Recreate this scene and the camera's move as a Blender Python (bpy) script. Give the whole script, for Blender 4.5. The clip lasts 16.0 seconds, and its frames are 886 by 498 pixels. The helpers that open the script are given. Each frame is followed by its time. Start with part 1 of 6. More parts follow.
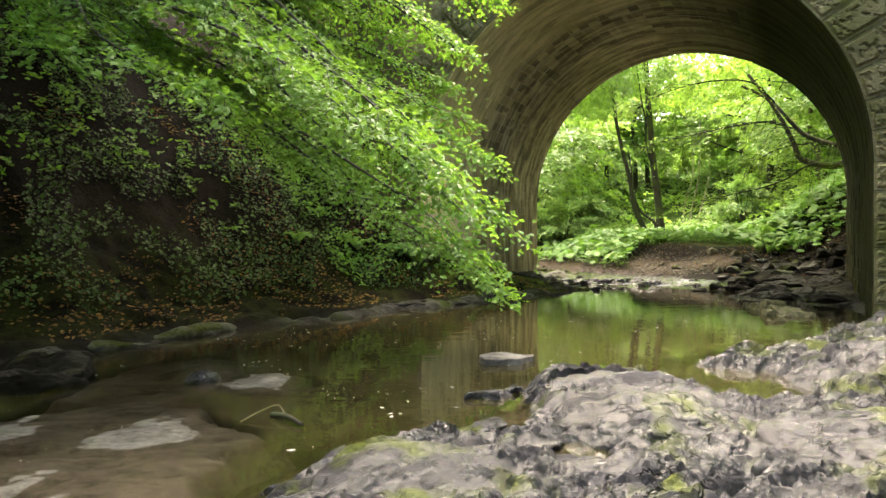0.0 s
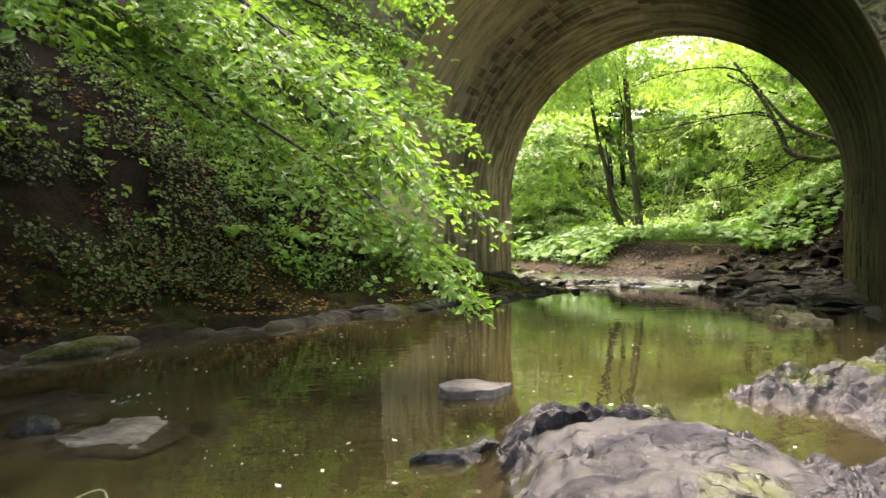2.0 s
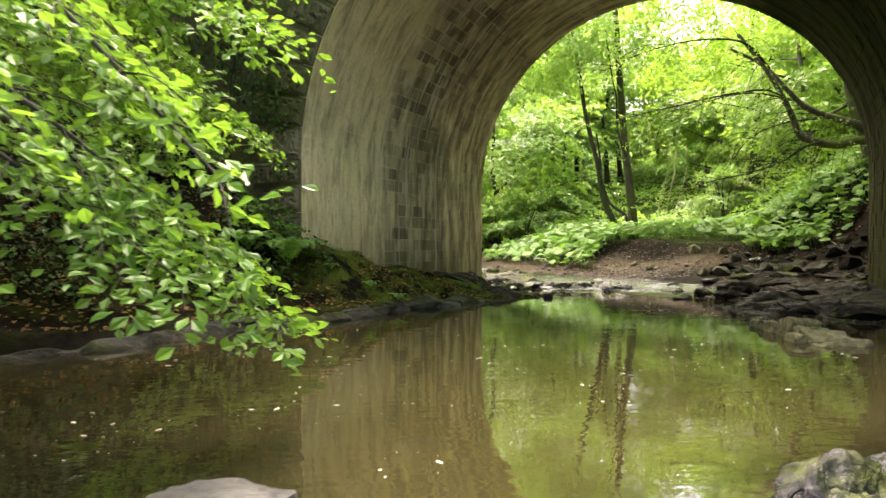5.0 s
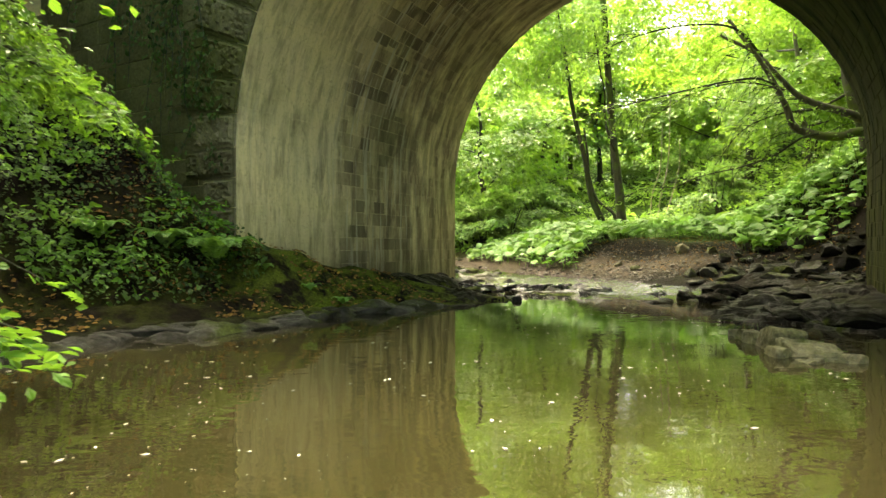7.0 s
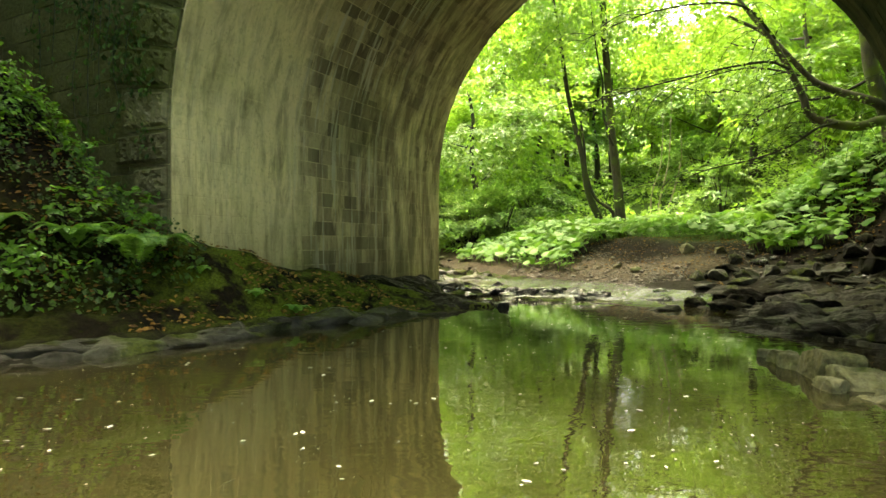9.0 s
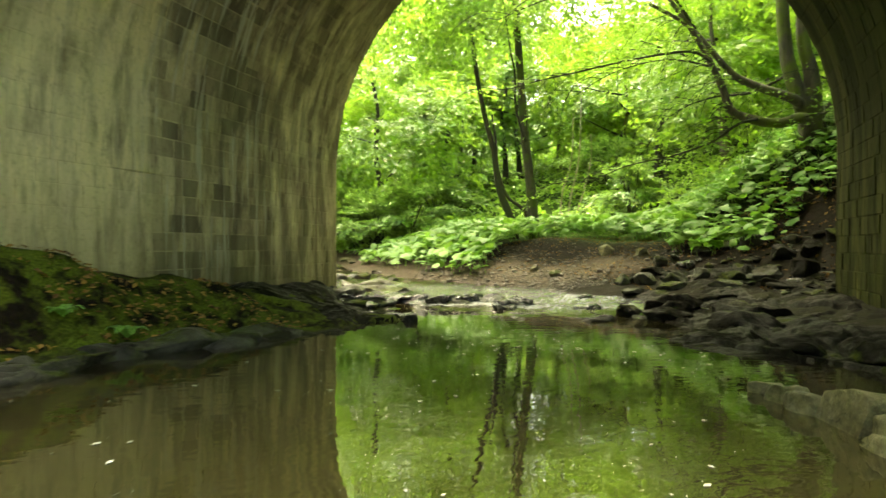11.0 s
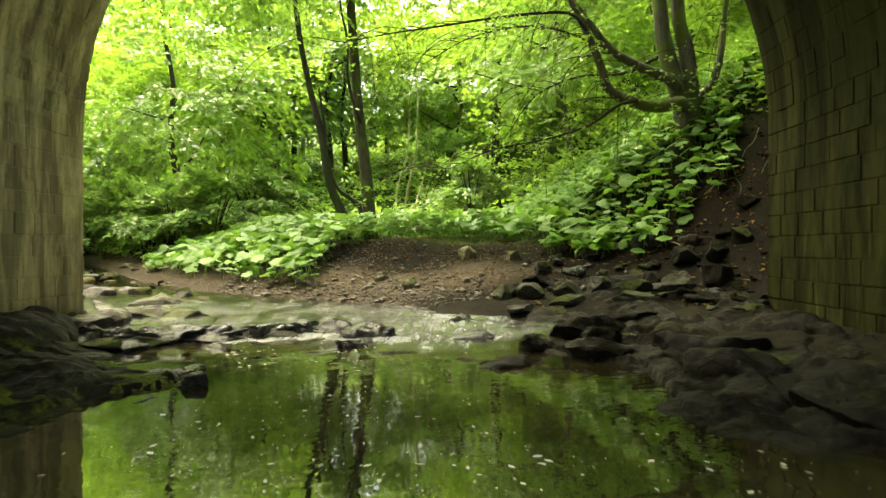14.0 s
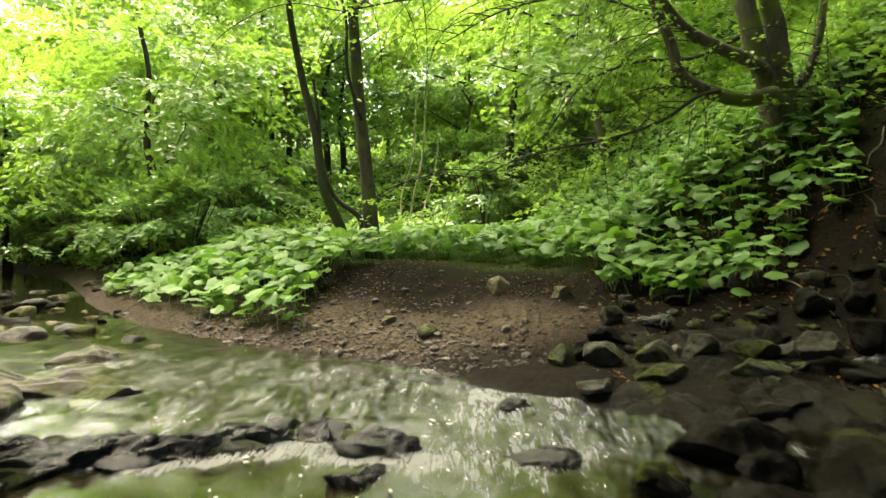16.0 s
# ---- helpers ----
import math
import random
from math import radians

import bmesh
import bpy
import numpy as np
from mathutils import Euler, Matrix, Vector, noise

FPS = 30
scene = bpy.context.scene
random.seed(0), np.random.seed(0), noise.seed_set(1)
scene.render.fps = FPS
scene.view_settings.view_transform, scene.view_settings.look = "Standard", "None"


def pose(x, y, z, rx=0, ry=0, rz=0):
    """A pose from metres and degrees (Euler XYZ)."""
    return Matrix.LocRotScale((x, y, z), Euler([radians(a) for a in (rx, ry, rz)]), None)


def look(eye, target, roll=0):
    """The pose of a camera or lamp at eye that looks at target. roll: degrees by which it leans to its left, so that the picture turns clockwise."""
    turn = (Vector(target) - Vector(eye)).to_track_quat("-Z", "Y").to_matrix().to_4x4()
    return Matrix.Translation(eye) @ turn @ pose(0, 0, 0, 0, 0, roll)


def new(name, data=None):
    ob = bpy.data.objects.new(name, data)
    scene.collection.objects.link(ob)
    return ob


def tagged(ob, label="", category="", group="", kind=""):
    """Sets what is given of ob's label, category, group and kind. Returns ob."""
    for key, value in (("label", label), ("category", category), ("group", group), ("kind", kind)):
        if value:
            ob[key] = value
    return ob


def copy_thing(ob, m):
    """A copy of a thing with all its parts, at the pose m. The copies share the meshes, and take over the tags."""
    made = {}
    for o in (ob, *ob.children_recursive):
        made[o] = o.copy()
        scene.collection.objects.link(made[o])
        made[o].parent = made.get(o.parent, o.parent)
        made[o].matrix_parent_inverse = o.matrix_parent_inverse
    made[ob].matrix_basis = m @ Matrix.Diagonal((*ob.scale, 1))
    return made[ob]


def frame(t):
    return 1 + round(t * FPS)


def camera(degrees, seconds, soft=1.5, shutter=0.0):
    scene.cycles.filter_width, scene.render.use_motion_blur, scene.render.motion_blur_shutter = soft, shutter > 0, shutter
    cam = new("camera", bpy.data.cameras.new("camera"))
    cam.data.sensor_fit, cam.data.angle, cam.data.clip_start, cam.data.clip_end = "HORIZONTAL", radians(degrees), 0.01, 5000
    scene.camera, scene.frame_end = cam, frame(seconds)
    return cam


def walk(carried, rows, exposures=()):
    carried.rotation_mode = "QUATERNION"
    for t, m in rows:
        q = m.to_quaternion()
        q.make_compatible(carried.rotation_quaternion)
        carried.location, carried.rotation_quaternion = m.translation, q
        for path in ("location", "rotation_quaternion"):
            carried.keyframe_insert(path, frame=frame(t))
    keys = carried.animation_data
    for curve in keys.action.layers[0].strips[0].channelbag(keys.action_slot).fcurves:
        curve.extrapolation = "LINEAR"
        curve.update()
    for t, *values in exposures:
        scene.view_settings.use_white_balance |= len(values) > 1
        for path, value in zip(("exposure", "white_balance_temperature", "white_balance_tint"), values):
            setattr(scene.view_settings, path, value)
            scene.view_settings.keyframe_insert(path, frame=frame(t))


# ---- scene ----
cam = camera(72.3, 16.0, shutter=0.4)
EXPOSURE = 3.04
PATH = [
    (0, (0.047, -0.022, 1.128), (0.062, 1.978, 1.113), -0.3),
    (0.5, (0.106, 0.306, 1.133), (0.143, 2.305, 1.118), -0.3),
    (1, (0.163, 0.688, 1.113), (0.263, 2.686, 1.099), -0.2),
    (1.5, (0.193, 1.059, 1.084), (0.298, 3.056, 1.068), -0.1),
    (2, (0.244, 1.457, 1.065), (0.348, 3.454, 1.05), -0.2),
    (2.5, (0.324, 1.866, 1.043), (0.427, 3.863, 1.029), -0.1),
    (3, (0.438, 2.306, 1.018), (0.541, 4.304, 1.006), -0.1),
    (3.5, (0.6, 2.683, 1.023), (0.7, 4.681, 1.009), -0.2),
    (4, (0.868, 3.034, 1.001), (0.966, 5.032, 0.988), -0.1),
    (6.5, (2.008, 4.192, 0.955), (2.1, 6.19, 0.941), 0.0),
    (7, (2.148, 4.448, 0.946), (2.239, 6.446, 0.933), 0.0),
    (7.5, (2.26, 4.72, 0.94), (2.35, 6.718, 0.927), 0.1),
    (8, (2.363, 5.033, 0.94), (2.453, 7.031, 0.926), 0.1),
    (10.5, (2.674, 6.805, 0.925), (2.921, 8.79, 0.915), 0.1),
    (11, (2.731, 7.263, 0.915), (3.137, 9.222, 0.908), 0.2),
    (11.5, (2.771, 7.69, 0.91), (3.371, 9.598, 0.905), 0.2),
    (12, (2.854, 8.169, 0.907), (3.656, 10.001, 0.903), 0.0),
    (12.5, (2.941, 8.626, 0.871), (3.883, 10.39, 0.872), -0.2),
    (13, (3.057, 9.147, 0.89), (4.008, 10.907, 0.891), 0.0),
    (13.5, (3.193, 9.661, 0.909), (4.143, 11.42, 0.908), 0.2),
    (14, (3.364, 10.215, 0.94), (4.323, 11.97, 0.938), 0.1),
    (14.5, (3.545, 10.728, 0.975), (4.516, 12.477, 0.974), 0.3),
    (15, (3.771, 11.323, 1.022), (4.742, 13.072, 1.02), 0.1),
    (15.5, (3.964, 11.845, 1.091), (4.936, 13.593, 1.091), 0.2),
    (16, (4.149, 12.402, 1.339), (5.113, 14.154, 1.34), 0.4),
]
walk(cam, [(t, look(eye, target, roll)) for t, eye, target, roll in PATH],
     [(0, EXPOSURE + 0.5, 7200.0, 12.0), (3, EXPOSURE + 0.52, 6900.0, 24.0), (4.2, EXPOSURE + 0.52, 7000.0, 21.0), (6.5, EXPOSURE + 0.55, 7800.0, 3.5), (10.5, EXPOSURE + 0.5, 8700.0, -10.0), (13, EXPOSURE + 0.42, 8500.0, -7.0), (16, EXPOSURE + 0.03, 7300.0, 6.0)])

# ---- world and sun ----
world = bpy.data.worlds.new("sky")
scene.world = world
world.use_nodes = True
wn = world.node_tree
sky = wn.nodes.new("ShaderNodeTexSky")
sky.sky_type, sky.sun_disc = "NISHITA", False
sky.sun_elevation, sky.sun_rotation = radians(64), radians(-10)
sky.air_density, sky.dust_density, sky.ozone_density = 0.8, 7.0, 0.4
wn.nodes["Background"].inputs[1].default_value = 0.15
wn.links.new(sky.outputs[0], wn.nodes["Background"].inputs[0])
sun = new("sun", bpy.data.lights.new("sun", "SUN"))
sun.data.energy, sun.data.angle, sun.data.color = 1.8, radians(55), (1.0, 0.95, 0.84)
sun.matrix_world = look((-4, 23, 50), (0.0, 0.0, 0.0))


# ---- material helpers ----
def material(name):
    m = bpy.data.materials.new(name)
    m.use_nodes = True
    nt = m.node_tree
    return m, nt, nt.nodes["Principled BSDF"], nt.nodes["Material Output"]


def node(nt, kind, out=0, **inputs):
    """A node with inputs by name (underscores for blanks); a socket is linked, a value is set."""
    n = nt.nodes.new(kind)
    for key, value in inputs.items():
        if key.startswith("p_"):
            continue
        sock = n.inputs[int(key[1:])] if key[0] == "i" and key[1:].isdigit() else n.inputs[key.replace("_", " ")]
        if isinstance(value, bpy.types.NodeSocket):
            nt.links.new(value, sock)
        else:
            sock.default_value = value
    return n


def maths(nt, op, a, b=0.0, c=0.0, clamp=False):
    n = node(nt, "ShaderNodeMath", i0=a, i1=b, i2=c)
    n.operation, n.use_clamp = op, clamp
    return n.outputs[0]


def noise_tex(nt, vec, scale, detail=4.0, rough=0.55, distortion=0.0):
    return node(nt, "ShaderNodeTexNoise", Vector=vec, Scale=scale, Detail=detail, Roughness=rough, Distortion=distortion).outputs[0]


def ramp(nt, fac, stops):
    n = node(nt, "ShaderNodeValToRGB", Fac=fac)
    el = n.color_ramp.elements
    while len(el) < len(stops):
        el.new(0.5)
    for e, (pos, col) in zip(el, stops):
        e.position, e.color = pos, (*col, 1.0) if len(col) == 3 else col
    return n.outputs[0]


def grey(nt, fac, lo, hi):
    n = node(nt, "ShaderNodeMapRange", i0=fac, i1=lo, i2=hi)
    return n.outputs[0]


def mix(nt, fac, a, b, mode="MIX"):
    n = nt.nodes.new("ShaderNodeMix")
    n.data_type, n.blend_type = "RGBA", mode
    for sock, value in ((n.inputs[0], fac), (n.inputs[6], a), (n.inputs[7], b)):
        if isinstance(value, bpy.types.NodeSocket):
            nt.links.new(value, sock)
        else:
            sock.default_value = (*value, 1.0) if isinstance(value, tuple) else value
    return n.outputs[2]


def bump(nt, height, strength, distance):
    return node(nt, "ShaderNodeBump", Height=height, Strength=strength, Distance=distance).outputs[0]


def position(nt):
    return nt.nodes.new("ShaderNodeNewGeometry").outputs["Position"]


def attribute(nt, name):
    n = nt.nodes.new("ShaderNodeAttribute")
    n.attribute_name = name
    return n.outputs["Fac"]


def stretched(nt, vec, sx, sy, sz, turn=0.0):
    return node(nt, "ShaderNodeMapping", Vector=vec, Rotation=(0, 0, turn), Scale=(sx, sy, sz)).outputs[0]


# ---- materials ----
def make_leaf(name, dark, light, trans, gloss=0.34, share=0.5, shine=0.5):
    m, nt, bsdf, out = material(name)
    rnd = nt.nodes.new("ShaderNodeNewGeometry").outputs["Random Per Island"]
    patch = noise_tex(nt, position(nt), 0.6, 2.0)
    f = maths(nt, "ADD", maths(nt, "MULTIPLY", rnd, 0.65), maths(nt, "MULTIPLY", patch, 0.5))
    col = ramp(nt, f, [(0.24, dark), (0.88, light)])
    bsdf.inputs["Roughness"].default_value = gloss
    bsdf.inputs["Specular IOR Level"].default_value = shine
    nt.links.new(col, bsdf.inputs["Base Color"])
    tr = node(nt, "ShaderNodeBsdfTranslucent", Color=mix(nt, 0.55, col, trans))
    mx = node(nt, "ShaderNodeMixShader", i0=share, i1=bsdf.outputs[0], i2=tr.outputs[0])
    nt.links.new(mx.outputs[0], out.inputs[0])
    return m


BEECH = make_leaf("beech_leaf", (0.032, 0.095, 0.014), (0.115, 0.25, 0.035), (0.30, 0.54, 0.04), 0.45, 0.42, 0.35)
WOODS = make_leaf("woodland_leaf", (0.035, 0.105, 0.014), (0.185, 0.34, 0.045), (0.42, 0.66, 0.08), 0.32, 0.47, 0.7)
SHRUB = make_leaf("shrub_leaf", (0.026, 0.08, 0.016), (0.23, 0.40, 0.10), (0.36, 0.58, 0.10), 0.32, 0.36, 0.7)
HERB = make_leaf("butterbur_leaf", (0.055, 0.145, 0.025), (0.18, 0.34, 0.07), (0.30, 0.54, 0.06), 0.5, 0.36)
IVY = make_leaf("ivy_leaf", (0.007, 0.02, 0.004), (0.072, 0.135, 0.027), (0.09, 0.17, 0.025), 0.55, 0.18, 0.2)
DEADLEAF = make_leaf("fallen_leaf", (0.06, 0.03, 0.015), (0.26, 0.15, 0.04), (0.2, 0.1, 0.03), 0.7, 0.1, 0.15)


def make_bark(name, dark, light, moss):
    m, nt, bsdf, out = material(name)
    p = position(nt)
    n1 = noise_tex(nt, stretched(nt, p, 1, 1, 0.25), 14, 5.0, 0.65)
    n2 = noise_tex(nt, p, 1.7, 3.0)
    col = ramp(nt, n1, [(0.3, dark), (0.7, light)])
    col = mix(nt, grey(nt, n2, 0.46, 0.60), col, moss)
    nt.links.new(col, bsdf.inputs["Base Color"])
    bsdf.inputs["Roughness"].default_value = 0.85
    nt.links.new(bump(nt, n1, 0.7, 0.02), bsdf.inputs["Normal"])
    return m


BARK = make_bark("beech_bark", (0.03, 0.028, 0.02), (0.11, 0.10, 0.075), (0.09, 0.12, 0.018))
DARKBARK = make_bark("dark_bark", (0.010, 0.009, 0.006), (0.035, 0.031, 0.021), (0.02, 0.03, 0.007))
MOSSBARK = make_bark("mossy_bark", (0.016, 0.015, 0.010), (0.065, 0.06, 0.042), (0.05, 0.075, 0.014))
PALEBARK = make_bark("pale_bark", (0.16, 0.145, 0.10), (0.32, 0.29, 0.22), (0.18, 0.20, 0.09))


def make_rock(name, dark, light, moss_amount, wet, shine=0.5):
    m, nt, bsdf, out = material(name)
    p = position(nt)
    big = noise_tex(nt, p, 1.6, 5.0, 0.6)
    fine = noise_tex(nt, p, 16, 7.0, 0.68)
    veins = noise_tex(nt, stretched(nt, p, 1, 3.0, 3.2, 0.6), 4, 8.0, 0.66, 0.8)
    f = maths(nt, "ADD", maths(nt, "MULTIPLY", big, 0.5), maths(nt, "MULTIPLY", fine, 0.5))
    col = ramp(nt, f, [(0.37, dark), (0.62, light)])
    col = mix(nt, grey(nt, veins, 0.56, 0.7), col, tuple(0.45 * c for c in dark))
    warp = node(nt, "ShaderNodeVectorMath", i0=stretched(nt, p, 1.0, 1.7, 1.6, 0.6), i1=node(nt, "ShaderNodeTexNoise", Vector=p, Scale=3.0, Detail=4.0).outputs["Color"])
    warp.operation = "ADD"
    cell = node(nt, "ShaderNodeTexVoronoi", Vector=warp.outputs[0], Scale=2.6)
    cell.feature = "DISTANCE_TO_EDGE"
    crack = maths(nt, "MULTIPLY", grey(nt, cell.outputs["Distance"], 0.042, 0.004), maths(nt, "MULTIPLY", grey(nt, big, 0.45, 0.56), 0.12 + 0.6 * wet))
    col = mix(nt, crack, col, tuple(0.25 * c for c in dark))
    up = node(nt, "ShaderNodeSeparateXYZ", Vector=nt.nodes.new("ShaderNodeNewGeometry").outputs["Normal"]).outputs[2]
    mossf = maths(nt, "MULTIPLY", grey(nt, noise_tex(nt, p, 2.2, 4.0), 0.62 - 0.25 * moss_amount, 0.72 - 0.25 * moss_amount), grey(nt, up, 0.0, 0.6))
    mosscol = ramp(nt, noise_tex(nt, p, 30, 3.0), [(0.3, (0.014, 0.022, 0.004)), (0.7, (0.055, 0.066, 0.012))])
    film = grey(nt, noise_tex(nt, stretched(nt, p, 0.8, 1.6, 1.2, 0.6), 1.9, 6.0, 0.62, 0.4), 0.47, 0.60)
    if wet > 0.9:
        col = mix(nt, film, mix(nt, 0.5, col, (0.002, 0.002, 0.002)), col)
    if moss_amount > 0:
        col = mix(nt, mossf, col, mosscol)
    nt.links.new(col, bsdf.inputs["Base Color"])
    r = maths(nt, "ADD", maths(nt, "MULTIPLY", fine, 0.18), maths(nt, "ADD", 0.62 - wet * 0.61, maths(nt, "MULTIPLY", film, 0.42)))
    nt.links.new(maths(nt, "MAXIMUM", r, maths(nt, "MULTIPLY", mossf, 0.9) if moss_amount > 0 else 0.05), bsdf.inputs["Roughness"])
    nt.links.new(maths(nt, "SUBTRACT", shine, maths(nt, "MULTIPLY", film, shine * 0.86)), bsdf.inputs["Specular IOR Level"])
    h = maths(nt, "SUBTRACT", maths(nt, "ADD", maths(nt, "MULTIPLY", fine, 0.38), maths(nt, "MULTIPLY", veins, 0.5)), maths(nt, "MULTIPLY", crack, 0.5))
    h = maths(nt, "ADD", h, maths(nt, "MULTIPLY", noise_tex(nt, stretched(nt, p, 1.0, 1.8, 1.4, 0.6), 42.0, 4.0, 0.6), 0.12))
    nt.links.new(bump(nt, h, 1.0, 0.045), bsdf.inputs["Normal"])
    return m


WETROCK = make_rock("wet_rock", (0.006, 0.0061, 0.0070), (0.038, 0.0385, 0.046), 0.28, 0.95, 0.5)
BLACKROCK = make_rock("black_wet_rock", (0.003, 0.003, 0.003), (0.022, 0.020, 0.018), 0.05, 0.92, 0.5)
SILTROCK = make_rock("silted_slab", (0.04, 0.037, 0.033), (0.15, 0.141, 0.128), 0.0, 0.3, 0.3)
BANKROCK = make_rock("bank_rock", (0.010, 0.0095, 0.008), (0.050, 0.047, 0.040), 0.3, 0.3, 0.2)
# dark rock taken down to near black, shade under arch and slope included
SHADEROCK = make_rock("shaded_dark_rock", (0.003, 0.0028, 0.002), (0.014, 0.0125, 0.009), 0.12, 0.25, 0.08)
MOSSROCK = make_rock("mossy_rock", (0.015, 0.015, 0.011), (0.05, 0.047, 0.035), 0.7, 0.3, 0.3)
GREYROCK = make_rock("grey_stone", (0.03, 0.029, 0.029), (0.13, 0.125, 0.122), 0.0, 0.3, 0.3)
PALEROCK = make_rock("pale_stone", (0.035, 0.032, 0.016), (0.19, 0.175, 0.095), 0.45, 0.1, 0.3)

# bridge frame: u across the arch, v along the passage
ORIGIN, WIDTH, LENGTH, SPRING = Vector((-0.32, 12.95, 0.0)), 7.9, 6.55, 2.30
ACROSS, ALONG = Vector((0.855, -0.519, 0.0)).normalized(), Vector((0.519, 0.855, 0.0)).normalized()
RADIUS = WIDTH / 2
TURN = math.atan2(ACROSS.y, ACROSS.x)
BRIDGE = Matrix.Translation(ORIGIN) @ Matrix.Rotation(TURN, 4, "Z")


def make_masonry(name, streaked, joint=False):
    m, nt, bsdf, out = material(name)
    p = position(nt)
    q = node(nt, "ShaderNodeVectorMath", i0=p, i1=tuple(ORIGIN))
    q.operation = "SUBTRACT"
    q = node(nt, "ShaderNodeVectorRotate", Vector=q.outputs[0], Angle=-TURN)
    q.rotation_type = "Z_AXIS"
    xyz = node(nt, "ShaderNodeSeparateXYZ", Vector=q.outputs[0])
    u, v, z = xyz.outputs
    rnd = nt.nodes.new("ShaderNodeObjectInfo").outputs["Random"]
    rnd2 = nt.nodes.new("ShaderNodeNewGeometry").outputs["Random Per Island"]
    rr = maths(nt, "FRACT", maths(nt, "ADD", rnd, rnd2))
    fine = noise_tex(nt, p, 22, 6.0, 0.65)
    big = noise_tex(nt, p, 0.55, 4.0, 0.6)
    if streaked:
        ang = maths(nt, "ARCTAN2", maths(nt, "SUBTRACT", u, RADIUS), maths(nt, "MAXIMUM", maths(nt, "SUBTRACT", z, SPRING), 0.05))
        run = maths(nt, "ADD", maths(nt, "MULTIPLY", ang, 0.55), maths(nt, "MULTIPLY", z, 0.22))
        vec = node(nt, "ShaderNodeCombineXYZ", X=v, Y=run, Z=maths(nt, "MULTIPLY", maths(nt, "GREATER_THAN", u, RADIUS), 7.0)).outputs[0]
        streak = noise_tex(nt, stretched(nt, vec, 2.6, 2.0, 1.0), 1.6, 6.0, 0.66, 0.35)
        thin = noise_tex(nt, stretched(nt, vec, 6.5, 2.4, 1.0), 1.5, 4.0, 0.6, 0.2)
        lime = maths(nt, "MULTIPLY", grey(nt, maths(nt, "SUBTRACT", streak, maths(nt, "MULTIPLY", grey(nt, v, 2.2, 4.4), 0.15)), 0.28, 0.50), grey(nt, fine, 0.0, 0.45))
        col = ramp(nt, rr, [(0.0, (0.16, 0.125, 0.08)), (0.6, (0.23, 0.18, 0.115)), (1.0, (0.32, 0.26, 0.165))])
        col = mix(nt, lime, col, mix(nt, fine, (0.62, 0.51, 0.28), (0.80, 0.67, 0.41)))
        col = mix(nt, maths(nt, "MULTIPLY", grey(nt, thin, 0.60, 0.72), 0.6), col, (0.50, 0.44, 0.29))
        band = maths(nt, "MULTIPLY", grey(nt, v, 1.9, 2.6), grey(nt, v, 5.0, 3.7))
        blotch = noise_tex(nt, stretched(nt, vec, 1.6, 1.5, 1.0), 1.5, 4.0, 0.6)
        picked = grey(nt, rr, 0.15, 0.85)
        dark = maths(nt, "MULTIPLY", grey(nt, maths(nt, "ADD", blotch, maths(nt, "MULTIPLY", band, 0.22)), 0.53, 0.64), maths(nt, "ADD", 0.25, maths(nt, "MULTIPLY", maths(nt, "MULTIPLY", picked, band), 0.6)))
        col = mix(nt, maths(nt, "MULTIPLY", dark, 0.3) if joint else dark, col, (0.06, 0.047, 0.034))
        drip = maths(nt, "MULTIPLY", grey(nt, noise_tex(nt, stretched(nt, vec, 8.0, 1.5, 1.0), 1.3, 4.0, 0.55, 0.1), 0.55, 0.61), maths(nt, "ADD", 0.15, maths(nt, "MULTIPLY", band, 0.75)))
        col = mix(nt, drip, col, (0.52, 0.47, 0.35))
        wash = noise_tex(nt, stretched(nt, vec, 3.6, 2.2, 1.0), 1.7, 7.0, 0.7, 0.3)
        col = mix(nt, maths(nt, "MULTIPLY", grey(nt, wash, 0.50, 0.68), 0.6), col, (0.25, 0.215, 0.125))
        pocks = grey(nt, noise_tex(nt, p, 7.0, 6.0, 0.72), 0.58, 0.68)
        col = mix(nt, maths(nt, "MULTIPLY", pocks, 0.35), col, (0.14, 0.115, 0.07))
        green = maths(nt, "MULTIPLY", grey(nt, big, 0.5, 0.7), 0.3)
        col = mix(nt, green, col, (0.12, 0.125, 0.05))
        foot = maths(nt, "MULTIPLY", grey(nt, maths(nt, "ADD", z, maths(nt, "MULTIPLY", streak, 1.2)), 2.3, 0.8), 0.65)
        col = mix(nt, foot, col, (0.105, 0.095, 0.045))
        # right wall and vault half: green algae, darkened further to paint in the shade
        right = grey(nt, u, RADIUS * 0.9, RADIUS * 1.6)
        shade_algae = mix(nt, grey(nt, streak, 0.42, 0.62), (0.007, 0.009, 0.0025), (0.027, 0.031, 0.009))
        shade_algae = mix(nt, maths(nt, "MULTIPLY", grey(nt, thin, 0.58, 0.68), grey(nt, z, 1.6, 0.3)), shade_algae, (0.10, 0.10, 0.035))
        col = mix(nt, maths(nt, "MULTIPLY", right, 0.975), col, shade_algae)
    else:
        col = ramp(nt, rr, [(0.0, (0.16, 0.14, 0.085)), (1.0, (0.30, 0.265, 0.165))])
        col = mix(nt, grey(nt, fine, 0.35, 0.75), mix(nt, 0.5, col, (0.03, 0.028, 0.02)), col)
        col = mix(nt, maths(nt, "MULTIPLY", maths(nt, "MAXIMUM", grey(nt, big, 0.46, 0.62), maths(nt, "MULTIPLY", grey(nt, u, -0.2, -1.2), 0.75)), 0.85), col, mix(nt, fine, (0.024, 0.029, 0.008), (0.105, 0.115, 0.034)))
    nt.links.new(col, bsdf.inputs["Base Color"])
    bsdf.inputs["Roughness"].default_value = 0.9
